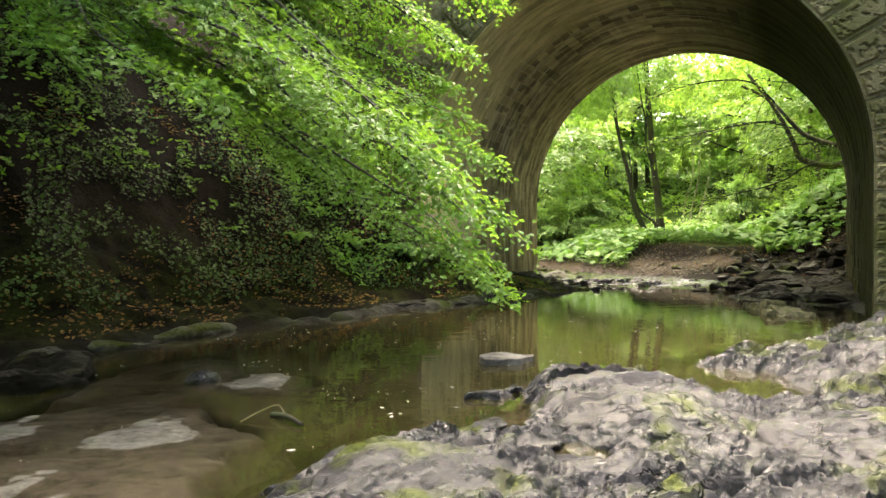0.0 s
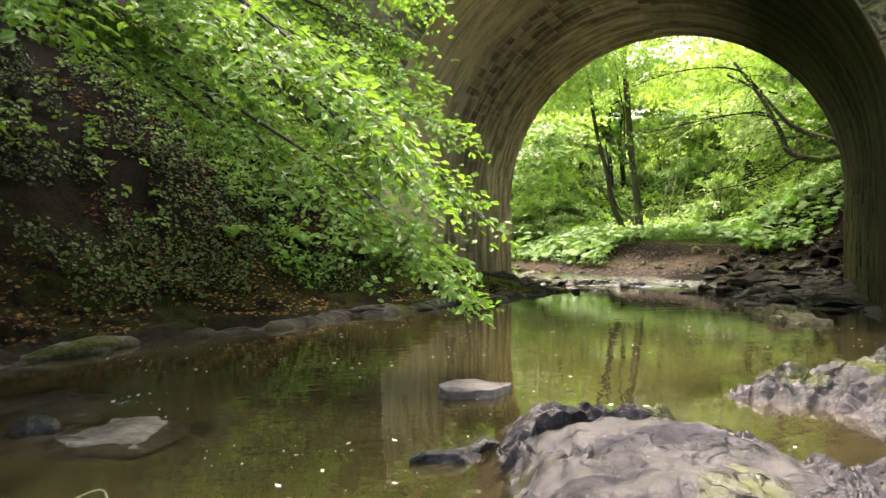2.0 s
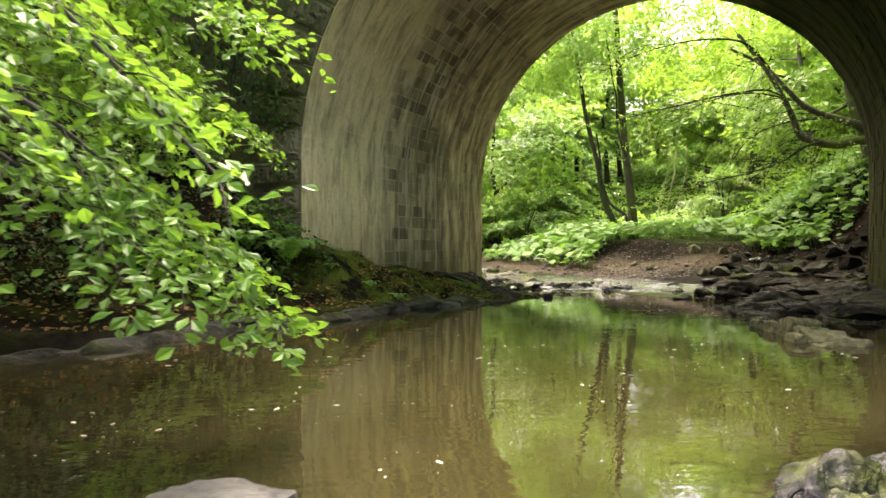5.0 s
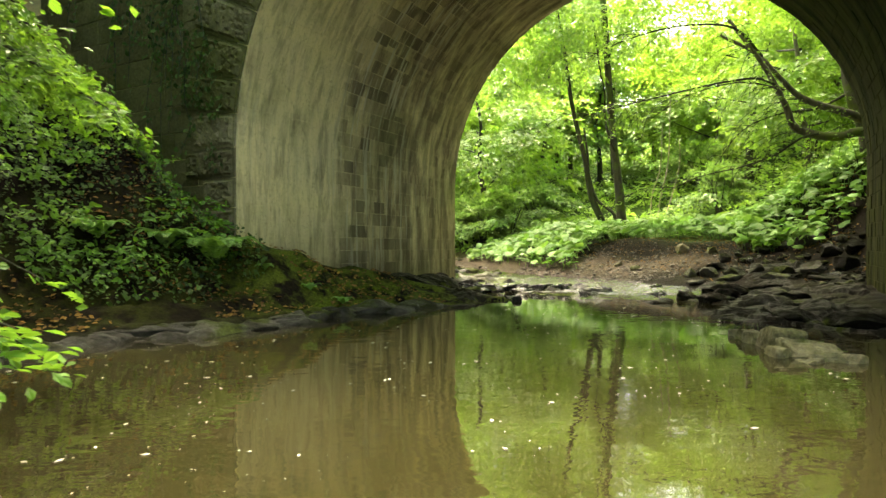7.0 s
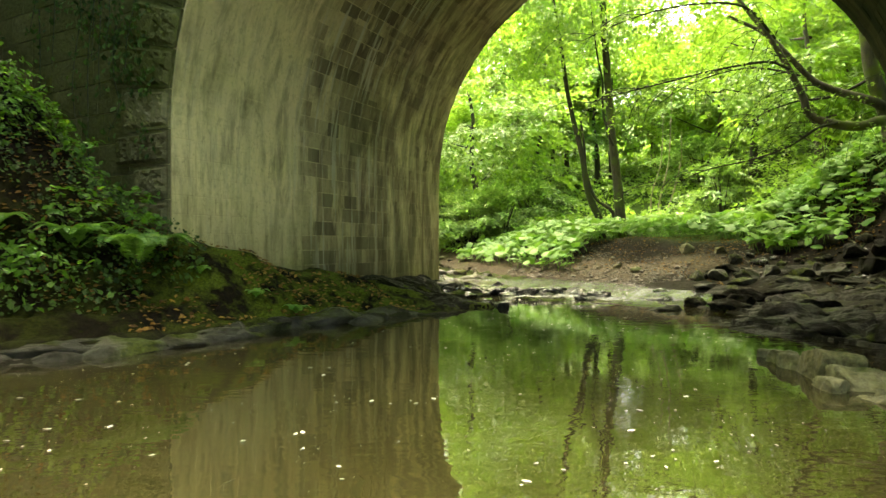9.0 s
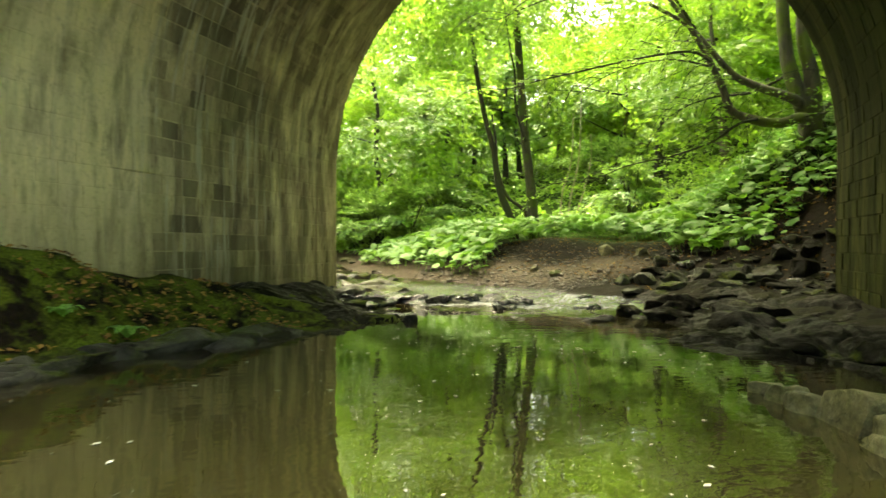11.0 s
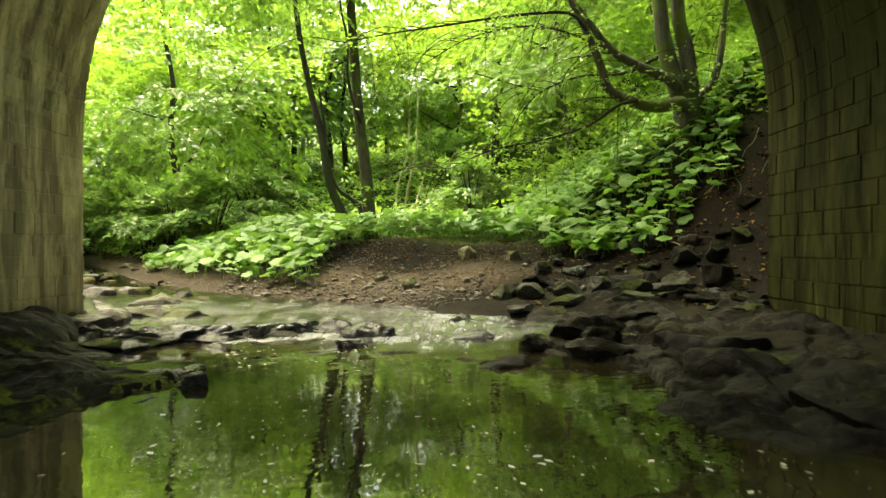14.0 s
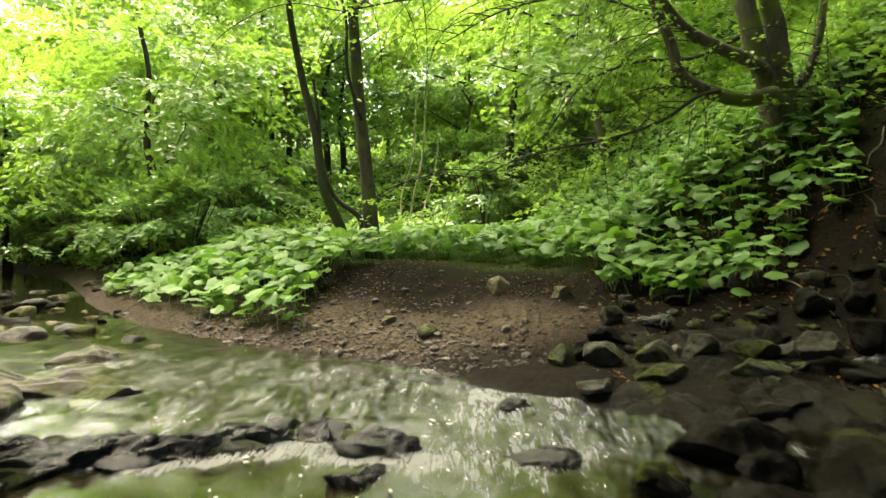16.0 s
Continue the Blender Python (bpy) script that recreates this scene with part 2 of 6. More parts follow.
    bsdf.inputs["Specular IOR Level"].default_value = 0.04
    if streaked:
        nt.links.new(bump(nt, fine, 0.5, 0.010), bsdf.inputs["Normal"])
    else:
        worm = noise_tex(nt, p, 11, 3.0, 0.5, 0.8)
        nt.links.new(bump(nt, maths(nt, "ADD", worm, maths(nt, "MULTIPLY", fine, 0.5)), 0.8, 0.03), bsdf.inputs["Normal"])
    return m


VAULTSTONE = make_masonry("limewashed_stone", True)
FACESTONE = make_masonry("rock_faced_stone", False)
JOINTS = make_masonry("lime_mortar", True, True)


def make_ground():
    m, nt, bsdf, out = material("stream_bank_ground")
    p = position(nt)
    fine = noise_tex(nt, p, 18, 7.0, 0.68)
    mid = noise_tex(nt, p, 3.2, 5.0, 0.6)
    cell = node(nt, "ShaderNodeTexVoronoi", Vector=p, Scale=17.0)
    # soil and rock are near black: dark ground with the banks' shade in its colour
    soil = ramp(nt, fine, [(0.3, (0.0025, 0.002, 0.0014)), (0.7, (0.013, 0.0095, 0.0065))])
    gravel = mix(nt, 0.45, ramp(nt, fine, [(0.3, (0.032, 0.025, 0.018)), (0.7, (0.115, 0.092, 0.068))]),
                 ramp(nt, node(nt, "ShaderNodeSeparateColor", Color=cell.outputs["Color"]).outputs[0], [(0.0, (0.03, 0.021, 0.016)), (1.0, (0.13, 0.10, 0.075))]))
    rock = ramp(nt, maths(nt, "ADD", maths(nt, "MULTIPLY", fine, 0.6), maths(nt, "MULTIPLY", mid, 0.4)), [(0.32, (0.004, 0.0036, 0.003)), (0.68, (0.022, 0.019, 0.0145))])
    moss = ramp(nt, noise_tex(nt, p, 42, 3.0), [(0.3, (0.024, 0.04, 0.006)), (0.72, (0.115, 0.14, 0.02))])
    wild = ramp(nt, fine, [(0.3, (0.02, 0.035, 0.008)), (0.7, (0.05, 0.09, 0.02))])
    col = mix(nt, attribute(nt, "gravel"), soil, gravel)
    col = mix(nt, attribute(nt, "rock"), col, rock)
    col = mix(nt, attribute(nt, "wild"), col, wild)
    col = mix(nt, maths(nt, "MULTIPLY", attribute(nt, "slab"), grey(nt, mid, 0.36, 0.5)), col, mix(nt, fine, (0.045, 0.040, 0.033), (0.14, 0.125, 0.10)))
    mf = maths(nt, "MULTIPLY", attribute(nt, "moss"), grey(nt, mid, 0.41, 0.55))
    col = mix(nt, mf, col, moss)
    nt.links.new(col, bsdf.inputs["Base Color"])
    wet = attribute(nt, "wet")
    bsdf.inputs["Specular IOR Level"].default_value = 0.05
    nt.links.new(maths(nt, "SUBTRACT", 0.92, maths(nt, "MULTIPLY", wet, maths(nt, "SUBTRACT", 0.75, maths(nt, "MULTIPLY", fine, 0.5)))), bsdf.inputs["Roughness"])
    h = maths(nt, "ADD", maths(nt, "ADD", fine, mid), maths(nt, "MULTIPLY", maths(nt, "MULTIPLY", cell.outputs["Distance"], attribute(nt, "gravel")), -1.2))
    nt.links.new(bump(nt, h, 0.8, 0.03), bsdf.inputs["Normal"])
    return m


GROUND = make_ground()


def make_water():
    m, nt, bsdf, out = material("stream_water")
    nt.nodes.remove(bsdf)
    p = position(nt)
    flow = attribute(nt, "flow")
    calm = noise_tex(nt, stretched(nt, p, 1.0, 2.2, 1.0, -0.5), 1.6, 2.0)
    gust = maths(nt, "MULTIPLY", grey(nt, noise_tex(nt, p, 0.8, 2.0), 0.45, 0.62), noise_tex(nt, stretched(nt, p, 1.0, 2.4, 1.0, -0.5), 5.0, 1.5))
    rip = noise_tex(nt, stretched(nt, p, 1.0, 1.6, 1.0, 0.6), 7.0, 2.0, 0.5, 0.6)
    h = maths(nt, "ADD", maths(nt, "ADD", maths(nt, "MULTIPLY", calm, 0.10), maths(nt, "MULTIPLY", gust, 0.04)), maths(nt, "MULTIPLY", rip, maths(nt, "ADD", 0.028, maths(nt, "MULTIPLY", flow, 0.05))))
    fast = noise_tex(nt, stretched(nt, p, 1.0, 2.0, 1.0, 0.55), 26.0, 5.0, 0.65, 0.8)
    h = maths(nt, "ADD", h, maths(nt, "MULTIPLY", maths(nt, "MULTIPLY", fast, flow), 0.07))
    nrm = bump(nt, h, 0.5, 0.05)
    murk = attribute(nt, "murk")
    silt = noise_tex(nt, p, 0.7, 3.0)
    body = node(nt, "ShaderNodeBsdfDiffuse", Color=ramp(nt, silt, [(0.35, (0.025, 0.0222, 0.008)), (0.65, (0.034, 0.0298, 0.0115))]))
    clear = node(nt, "ShaderNodeBsdfTransparent", Color=(0.86, 0.82, 0.73, 1.0))
    under = node(nt, "ShaderNodeMixShader", i0=murk, i1=clear.outputs[0], i2=body.outputs[0])
    fres = node(nt, "ShaderNodeFresnel", IOR=1.74, Normal=nrm)
    gl = node(nt, "ShaderNodeBsdfGlossy", Color=(1, 1, 1, 1), Roughness=0.0, Normal=nrm)
    top = node(nt, "ShaderNodeMixShader", i0=fres.outputs[0], i1=under.outputs[0], i2=gl.outputs[0])
    turned = node(nt, "ShaderNodeVectorRotate", Vector=p, Angle=-1.025)
    turned.rotation_type = "Z_AXIS"
    runs = noise_tex(nt, stretched(nt, turned.outputs[0], 0.4, 2.2, 1.0), 13.0, 6.0, 0.74, 0.8)
    broad = noise_tex(nt, stretched(nt, turned.outputs[0], 0.7, 1.8, 1.0), 2.6, 4.0, 0.6, 0.6)
    specks = noise_tex(nt, p, 38.0, 3.0, 0.6)
    runs = maths(nt, "ADD", maths(nt, "MULTIPLY", runs, 0.55), maths(nt, "ADD", maths(nt, "MULTIPLY", broad, 0.3), maths(nt, "MULTIPLY", specks, 0.15)))
    amount = attribute(nt, "foam")
    foam = maths(nt, "MULTIPLY", grey(nt, maths(nt, "ADD", runs, maths(nt, "MULTIPLY", amount, 0.20)), 0.59, 0.71), 0.62)
    white = node(nt, "ShaderNodeBsdfDiffuse", Color=(0.27, 0.285, 0.28, 1.0))
    mx = node(nt, "ShaderNodeMixShader", i0=foam, i1=top.outputs[0], i2=white.outputs[0])
    nt.links.new(mx.outputs[0], out.inputs[0])
    return m


WATER = make_water()


def make_gravel():
    m, nt, bsdf, out = material("gravel_stone")
    rnd = nt.nodes.new("ShaderNodeNewGeometry").outputs["Random Per Island"]
    fine = noise_tex(nt, position(nt), 60, 4.0)
    col = ramp(nt, rnd, [(0.0, (0.022, 0.016, 0.012)), (0.6, (0.06, 0.044, 0.031)), (1.0, (0.12, 0.10, 0.08))])
    nt.links.new(mix(nt, maths(nt, "MULTIPLY", fine, 0.5), col, (0.03, 0.024, 0.018)), bsdf.inputs["Base Color"])
    bsdf.inputs["Roughness"].default_value = 0.6
    return m


GRAVEL = make_gravel()


def plain(name, col, rough):
    m, nt, bsdf, out = material(name)
    n = noise_tex(nt, position(nt), 25, 4.0)
    nt.links.new(mix(nt, n, tuple(0.7 * c for c in col), col), bsdf.inputs["Base Color"])
    bsdf.inputs["Roughness"].default_value = rough
    return m


FOAM = plain("foam_fleck", (0.6, 0.59, 0.52), 0.6)
PAPER = plain("white_paper", (0.8, 0.8, 0.78), 0.7)


# ---- mesh helpers ----
def mesh_from(name, verts, faces, mat, smooth=False):
    """One mesh from an array of places and an array of faces with equally many corners."""
    me = bpy.data.meshes.new(name)
    verts, faces = np.asarray(verts, np.float32), np.asarray(faces, np.int32)
    k = faces.shape[1]
    me.vertices.add(len(verts))
    me.vertices.foreach_set("co", verts.ravel())
    me.loops.add(faces.size)
    me.loops.foreach_set("vertex_index", faces.ravel())
    me.polygons.add(len(faces))
    me.polygons.foreach_set("loop_start", np.arange(0, faces.size, k, dtype=np.int32))
    me.polygons.foreach_set("use_smooth", np.full(len(faces), smooth))
    me.update(calc_edges=True)
    me.materials.append(mat)
    return me


def part(name, me, parent, label=""):
    ob = new(name, me)
    ob.parent = parent
    if label:
        ob["label"] = label
    return ob


def spline(pts, steps=6):
    """A smooth line through the points (Catmull-Rom)."""
    p = np.asarray(pts, float)
    p = np.vstack([2 * p[0] - p[1], p, 2 * p[-1] - p[-2]])
    out = []
    for i in range(1, len(p) - 2):
        for s in np.arange(steps) / steps:
            out.append(0.5 * (2 * p[i] + (p[i + 1] - p[i - 1]) * s + (2 * p[i - 1] - 5 * p[i] + 4 * p[i + 1] - p[i + 2]) * s * s
                              + (3 * p[i] - p[i - 1] - 3 * p[i + 1] + p[i + 2]) * s ** 3))
    out.append(p[-2])
    return np.array(out)


def tube(pts, r0, r1, sides=8, steps=6, rough=0.0, flare=0.0):
    """Places and faces of a tapered round limb along the points."""
    line = spline(pts, steps)
    n = len(line)
    tang = np.gradient(line, axis=0)
    tang /= np.linalg.norm(tang, axis=1)[:, None] + 1e-9
    ref = np.array((0.31, 0.95, 0.1)) if abs(tang[:, 2]).mean() > 0.6 else np.array((0.0, 0.0, 1.0))
    a = np.cross(tang, ref)
    a /= np.linalg.norm(a, axis=1)[:, None] + 1e-9
    b = np.cross(tang, a)
    s = np.linspace(0, 1, n)
    rad = r0 + (r1 - r0) * s ** 0.8 + flare * np.exp(-s * 9.0)
    ang = np.linspace(0, 2 * np.pi, sides, endpoint=False)
    wob = 1 + rough * np.sin(ang[None, :] * 3 + s[:, None] * 7) + rough * np.random.uniform(-1, 1, (n, sides))
    ring = line[:, None, :] + (rad[:, None] * wob)[:, :, None] * (np.cos(ang)[None, :, None] * a[:, None, :] + np.sin(ang)[None, :, None] * b[:, None, :])
    verts = ring.reshape(-1, 3)
    i, j = np.meshgrid(np.arange(n - 1), np.arange(sides), indexing="ij")
    q = np.stack([i * sides + j, i * sides + (j + 1) % sides, (i + 1) * sides + (j + 1) % sides, (i + 1) * sides + j], -1).reshape(-1, 4)
    return verts, q


def joined(pieces):
    vs, fs, k = [], [], 0
    for v, f in pieces:
        vs.append(v)
        fs.append(f + k)
        k += len(v)
    return np.vstack(vs), np.vstack(fs)


def unit(a):
    return a / (np.linalg.norm(a, axis=-1, keepdims=True) + 1e-9)


def leaves(centres, axes, normals, sizes, ratio=0.62, fold=0.12):
    """Pointed leaves folded along the midrib: six places and four triangles each."""
    centres, sizes = np.asarray(centres), np.asarray(sizes)[:, None]
    axes = unit(axes)
    side = unit(np.cross(axes, normals))
    nrm = np.cross(side, axes)
    half, w = axes * sizes * 0.5, side * sizes * ratio * 0.5
    lift = nrm * sizes * fold
    v = np.stack([centres - half, centres + half * 0.05 + w + lift, centres + half * 0.7 + w * 0.55 + lift, centres + half,
                  centres + half * 0.7 - w * 0.55 + lift, centres + half * 0.05 - w + lift], 1).reshape(-1, 3)
    k = np.arange(len(centres))[:, None] * 6
    f = np.concatenate([k + np.array([[0, 1, 2]]), k + np.array([[0, 2, 3]]), k + np.array([[0, 3, 4]]), k + np.array([[0, 4, 5]])], 1).reshape(-1, 3)
    return v, f


def diamonds(centres, axes, normals, sizes, ratio=0.62, fold=0.1):
    """Far leaves: four places and two triangles each."""
    centres, sizes = np.asarray(centres), np.asarray(sizes)[:, None]
    axes = unit(axes)
    side = unit(np.cross(axes, normals))
    nrm = np.cross(side, axes)
    half, w = axes * sizes * 0.5, side * sizes * ratio * 0.5
    v = np.stack([centres - half, centres + w + nrm * sizes * fold, centres + half, centres - w + nrm * sizes * fold], 1).reshape(-1, 3)
    k = np.arange(len(centres))[:, None] * 4
    f = np.concatenate([k + np.array([[0, 1, 2]]), k + np.array([[0, 2, 3]])], 1).reshape(-1, 3)
    return v, f


def sprays(rng, centres, outward, count, spread, size, droop=0.25, make=diamonds, flat=0.25):
    """Layered sprays: each a flat fan of leaves that leans outward and down."""
    centres, outward = np.asarray(centres, float), unit(np.asarray(outward, float))
    n = len(centres)
    axis = unit(outward + np.array([0, 0, -droop]) + rng.normal(0, 0.25, (n, 3)) * np.array([1, 1, 0.6]))
    up = unit(np.array([0, 0, 1.0]) + rng.normal(0, 0.2, (n, 3)))
    side = unit(np.cross(axis, up))
    up = np.cross(side, axis)
    a = rng.uniform(-1, 1, (n, count))
    b = rng.normal(0, 0.42, (n, count)) * (1.05 - 0.5 * np.abs(a))
    sp = (spread * rng.uniform(0.6, 1.35, n))[:, None]
    c = centres[:, None] + (a * sp)[..., None] * axis[:, None] + (b * sp)[..., None] * side[:, None]
    c = c + (rng.normal(0, 0.06, (n, count)) * sp - 0.25 * sp * a * a)[..., None] * up[:, None]
    ax = axis[:, None] * 0.7 + side[:, None] * (np.sign(b) * rng.uniform(0.3, 1.1, (n, count)))[..., None] + rng.normal(0, 0.25, (n, count, 3))
    nr = up[:, None] + rng.normal(0, flat, (n, count, 3))
    sz = size * rng.uniform(0.65, 1.25, (n, count))
    return make(c.reshape(-1, 3), ax.reshape(-1, 3), nr.reshape(-1, 3), sz.ravel())


# ---- terrain ----
LEFT_EDGE = [(-30, -8), (-14, 1.0), (-7.5, 4.2), (-3.6, 6.3), (-3.1, 7.5), (-2.2, 8.6), (-1.25, 9.5), (-0.75, 10.4), (0.15, 11.0), (0.75, 11.75), (1.37, 12.65),
             (2.3, 13.4), (2.95, 13.9), (3.8, 14.5), (4.02, 14.85), (3.55, 15.3), (3.35, 16.2), (3.3, 17.5), (3.1, 19.0), (2.2, 21.5), (1.2, 25.0), (0.4, 30.0), (-0.6, 37.0), (-5, 47), (-22, 60)]
RIGHT_EDGE = [(-18, 62), (-1, 48), (2.6, 37), (3.4, 30), (3.85, 25.6), (4.55, 22.6), (5.5, 20.3), (6.4, 19.1), (6.85, 18.3), (7.0, 17.2), (7.2, 16.0), (7.1, 15.1), (6.75, 14.5),
              (7.1, 13.7), (6.5, 12.85), (6.25, 12.6), (6.42, 12.1), (6.6, 11.6), (6.8, 11.1), (7.2, 10.5), (7.0, 9.4), (6.2, 8.6), (6.0, 7.7), (5.3, 7.05), (4.2, 6.35), (3.35, 5.95),
              (2.55, 5.6), (3.05, 5.25), (2.85, 4.45), (2.1, 3.9), (1.85, 4.4), (1.8, 5.0), (0.95, 4.95), (0.74, 4.45), (0.68, 3.95), (0.35, 3.6), (0.0, 3.35), (-0.45, 3.1), (-0.75, 2.6), (-0.9, 1.4), (-3, -2), (-12, -12)]
STREAM = np.array(LEFT_EDGE + RIGHT_EDGE, float)


def edge_distance(x, y, line, closed=False):
    best = np.full(x.shape, 1e9)
    p = np.asarray(line, float)
    q = np.roll(p, -1, 0) if closed else p[1:]
    for (ax, ay), (bx, by) in zip(p[:len(q)], q):
        dx, dy = bx - ax, by - ay
        t = np.clip(((x - ax) * dx + (y - ay) * dy) / (dx * dx + dy * dy), 0, 1)
        best = np.minimum(best, np.hypot(x - ax - t * dx, y - ay - t * dy))
    return best


def inside(x, y, poly):
    c = np.zeros(x.shape, bool)
    q = np.roll(poly, -1, 0)
    for (ax, ay), (bx, by) in zip(poly, q):
        if ay != by:
            c ^= ((ay > y) != (by > y)) & (x < (bx - ax) * (y - ay) / (by - ay) + ax)
    return c


def lattice(x, y, seed, scale):
    """Smooth value noise in -1..1 on arrays."""
    x, y = x / scale + seed * 17.3, y / scale + seed * 9.1
    i, j = np.floor(x).astype(int), np.floor(y).astype(int)
    fx, fy = x - i, y - j
    fx, fy = fx * fx * (3 - 2 * fx), fy * fy * (3 - 2 * fy)

    def h(a, b):
        s = np.sin(a * 127.1 + b * 311.7 + seed * 74.7) * 43758.5453
        return 2 * (s - np.floor(s)) - 1
    return (h(i, j) * (1 - fx) + h(i + 1, j) * fx) * (1 - fy) + (h(i, j + 1) * (1 - fx) + h(i + 1, j + 1) * fx) * fy


def step(a, b, x):
    t = np.clip((x - a) / (b - a), 0, 1)
    return t * t * (3 - 2 * t)


def facets(x, y, seed, scale, tilt=0.6, crack=0.45):
    """Broken rock: tilted flat pieces of about the given size, parted by cracks."""
    px, py = x / scale, y / scale
    ci, cj = np.floor(px), np.floor(py)
    f1, f2, val = np.full(x.shape, 9.0), np.full(x.shape, 9.0), np.zeros(x.shape)

    def h(a, b, k):
        q = np.sin(a * 12.9898 + b * 78.233 + (seed + k) * 37.719) * 43758.5453
        return q - np.floor(q)
    for di in (-1, 0, 1):
        for dj in (-1, 0, 1):
            a, b = ci + di, cj + dj
            dx, dy = px - a - h(a, b, 0), py - b - h(a, b, 1)
            d = np.hypot(dx, dy)
            plane = (h(a, b, 2) - 0.5) + tilt * ((h(a, b, 3) - 0.5) * dx + (h(a, b, 4) - 0.5) * dy) * 2
            near = d < f1
            f2 = np.where(near, f1, np.minimum(f2, d))
            val = np.where(near, plane, val)
            f1 = np.where(near, d, f1)
    return val - crack * np.clip(1 - (f2 - f1) / 0.10, 0, 1)


def rocky(x, y, seed):
    """Rock relief of about -1 to 1: large broken pieces, smaller ones and grain."""
    wx, wy = x + 0.10 * lattice(x, y, seed + 1, 0.45), y + 0.10 * lattice(x, y, seed + 2, 0.45)
    c, q = math.cos(0.6), math.sin(0.6)
    a, b = c * wx + q * wy, (-q * wx + c * wy) * 1.7
    return 0.95 * facets(a, b, seed, 0.85) + 0.42 * facets(a, b, seed + 5, 0.30) + 0.13 * facets(a, b, seed + 9, 0.10) + 0.12 * lattice(x, y, seed + 3, 0.3)


def bridge_uv(x, y):
    dx, dy = x - ORIGIN.x, y - ORIGIN.y
    return dx * ACROSS.x + dy * ACROSS.y, dx * ALONG.x + dy * ALONG.y


def water_level(x, y):
    u, v = bridge_uv(x, y)
    return 0.11 * step(4.6, 7.0, v) + 0.012 * np.clip(v - 6, 0, 60)


def terrain(x, y):
    """Height and the shares of rock, moss, gravel, wild growth and wet at each place."""
    u, v = bridge_uv(x, y)
    wl = water_level(x, y)
    ins = inside(x, y, STREAM)
    dl, dr = edge_distance(x, y, LEFT_EDGE), edge_distance(x, y, RIGHT_EDGE)
    d = np.minimum(dl, dr)
    left = dl < dr
    rough = 0.5 * lattice(x, y, 1, 0.9) + 0.3 * lattice(x, y, 2, 0.37) + 0.2 * lattice(x, y, 4, 0.16)
    # stream bed
    bed = wl - 0.03 - 0.42 * step(0.0, 1.3, d) + 0.05 * rough
    wob = 0.22 * lattice(x, y, 13, 0.45)
    shallow = step(1.15, 0.9, np.hypot((x + 1.3) / 0.5, (y - 4.9) / 0.36) + wob)
    shallow = np.maximum(shallow, step(1.2, 0.8, np.hypot((x + 2.3) / 0.7, (y - 5.2) / 1.1) + wob))
    bed = np.maximum(bed, bed * (1 - shallow) + (-0.035 + 0.035 * rough + 0.05 * facets(x, y, 14, 0.6, 0.5, 0.3)) * shallow)
    bed = np.where(v > 5.0, np.maximum(bed, wl - 0.16 + 0.09 * rough), bed)
    # left side, downstream of the bridge: a foot of mossy ledge, then a steep bank
    near_left = 0.16 * step(0, 0.25, d) + 0.16 * step(0.3, 0.7, d) + np.clip(d - 0.75, 0, 6.5) * 1.02 + np.clip(d - 7.25, 0, 60) * 0.35
    near_left = near_left + (0.16 * lattice(x, y, 5, 1.3) + 0.09 * rough) * step(0.2, 1.4, d)
    # under the arch, beside the left wall
    wall_l = np.interp(v, [0, 0.7, 1.4, 2.8, 4.9, 6.5], [0.98, 0.77, 0.62, 0.44, 0.28, 0.2])
    share = np.clip(d / np.maximum(d + np.maximum(u, 0), 0.05), 0, 1)
    arch_left = wall_l * step(0.0, 0.75, share) + (0.06 * rough + 0.07 * lattice(x, y, 15, 0.42)) * step(0, 0.3, d)
    k = step(-0.9, 0.3, v)
    h_left = near_left * (1 - k) + arch_left * k
    far_left = 0.12 + np.clip(d - 0.6, 0, 9) * 0.75 + np.clip(d - 9.6, 0, 80) * 0.3 + 0.2 * lattice(x, y, 6, 1.7)
    k = step(6.2, 8.2, v)
    h_left = h_left * (1 - k) + (wl + far_left) * k
    # right side
    near_right = 0.05 + 0.10 * step(0, 0.5, d) + 0.05 * np.clip(d, 0, 4) + np.clip(d - 3.8, 0, 9) * 0.8 + 0.09 * rough
    wall_r = np.interp(v, [0, 2.4, 3.7, 4.9, 6.3], [0.10, 0.10, 0.15, 0.22, 0.28])
    share = np.clip(d / np.maximum(d + np.maximum(WIDTH - u, 0), 0.05), 0, 1)
    arch_right = 0.02 + wall_r * step(0.1, 1.0, share) + 0.04 * rough
    k = step(-0.6, 0.4, v)
    h_right = near_right * (1 - k) + arch_right * k
    # upstream right: gravel beach, herb shelf, steep slope beside the abutment
    beach = -0.02 + 0.06 * step(0.0, 0.4, d) + (0.10 + 0.17 * step(7.3, 8.6, v)) * np.clip(d, 0, 3.0) + 0.04 * np.clip(d - 3.0, 0, 60) + 0.03 * rough
    # the slope climbs away from a line that runs up the valley on the right
    foot = u - 7.2 + 0.10 * np.clip(v - 7, 0, 40)
    plane = 0.97 + 0.80 * (np.clip(u, -50, 17) - 7.3) + 0.668 * (np.minimum(v, 11.0) - 8.96) + 0.10 * np.clip(v - 11, 0, 40) - wl
    far_right = 0.5 * (beach + plane + np.sqrt((beach - plane) ** 2 + 0.05)) + 0.12 * lattice(x, y, 7, 1.4) * step(0.5, 2.5, d)
    k = step(6.0, 7.4, v)
    h_right = h_right * (1 - k) + (wl + far_right) * k
    relief = rocky(x, y, 31)
    h_left = h_left + 0.07 * relief * step(0.0, 0.15, d) * np.where(v < 6.5, step(2.2, 0.6, d) * 0.8 + 0.25, 0.3)
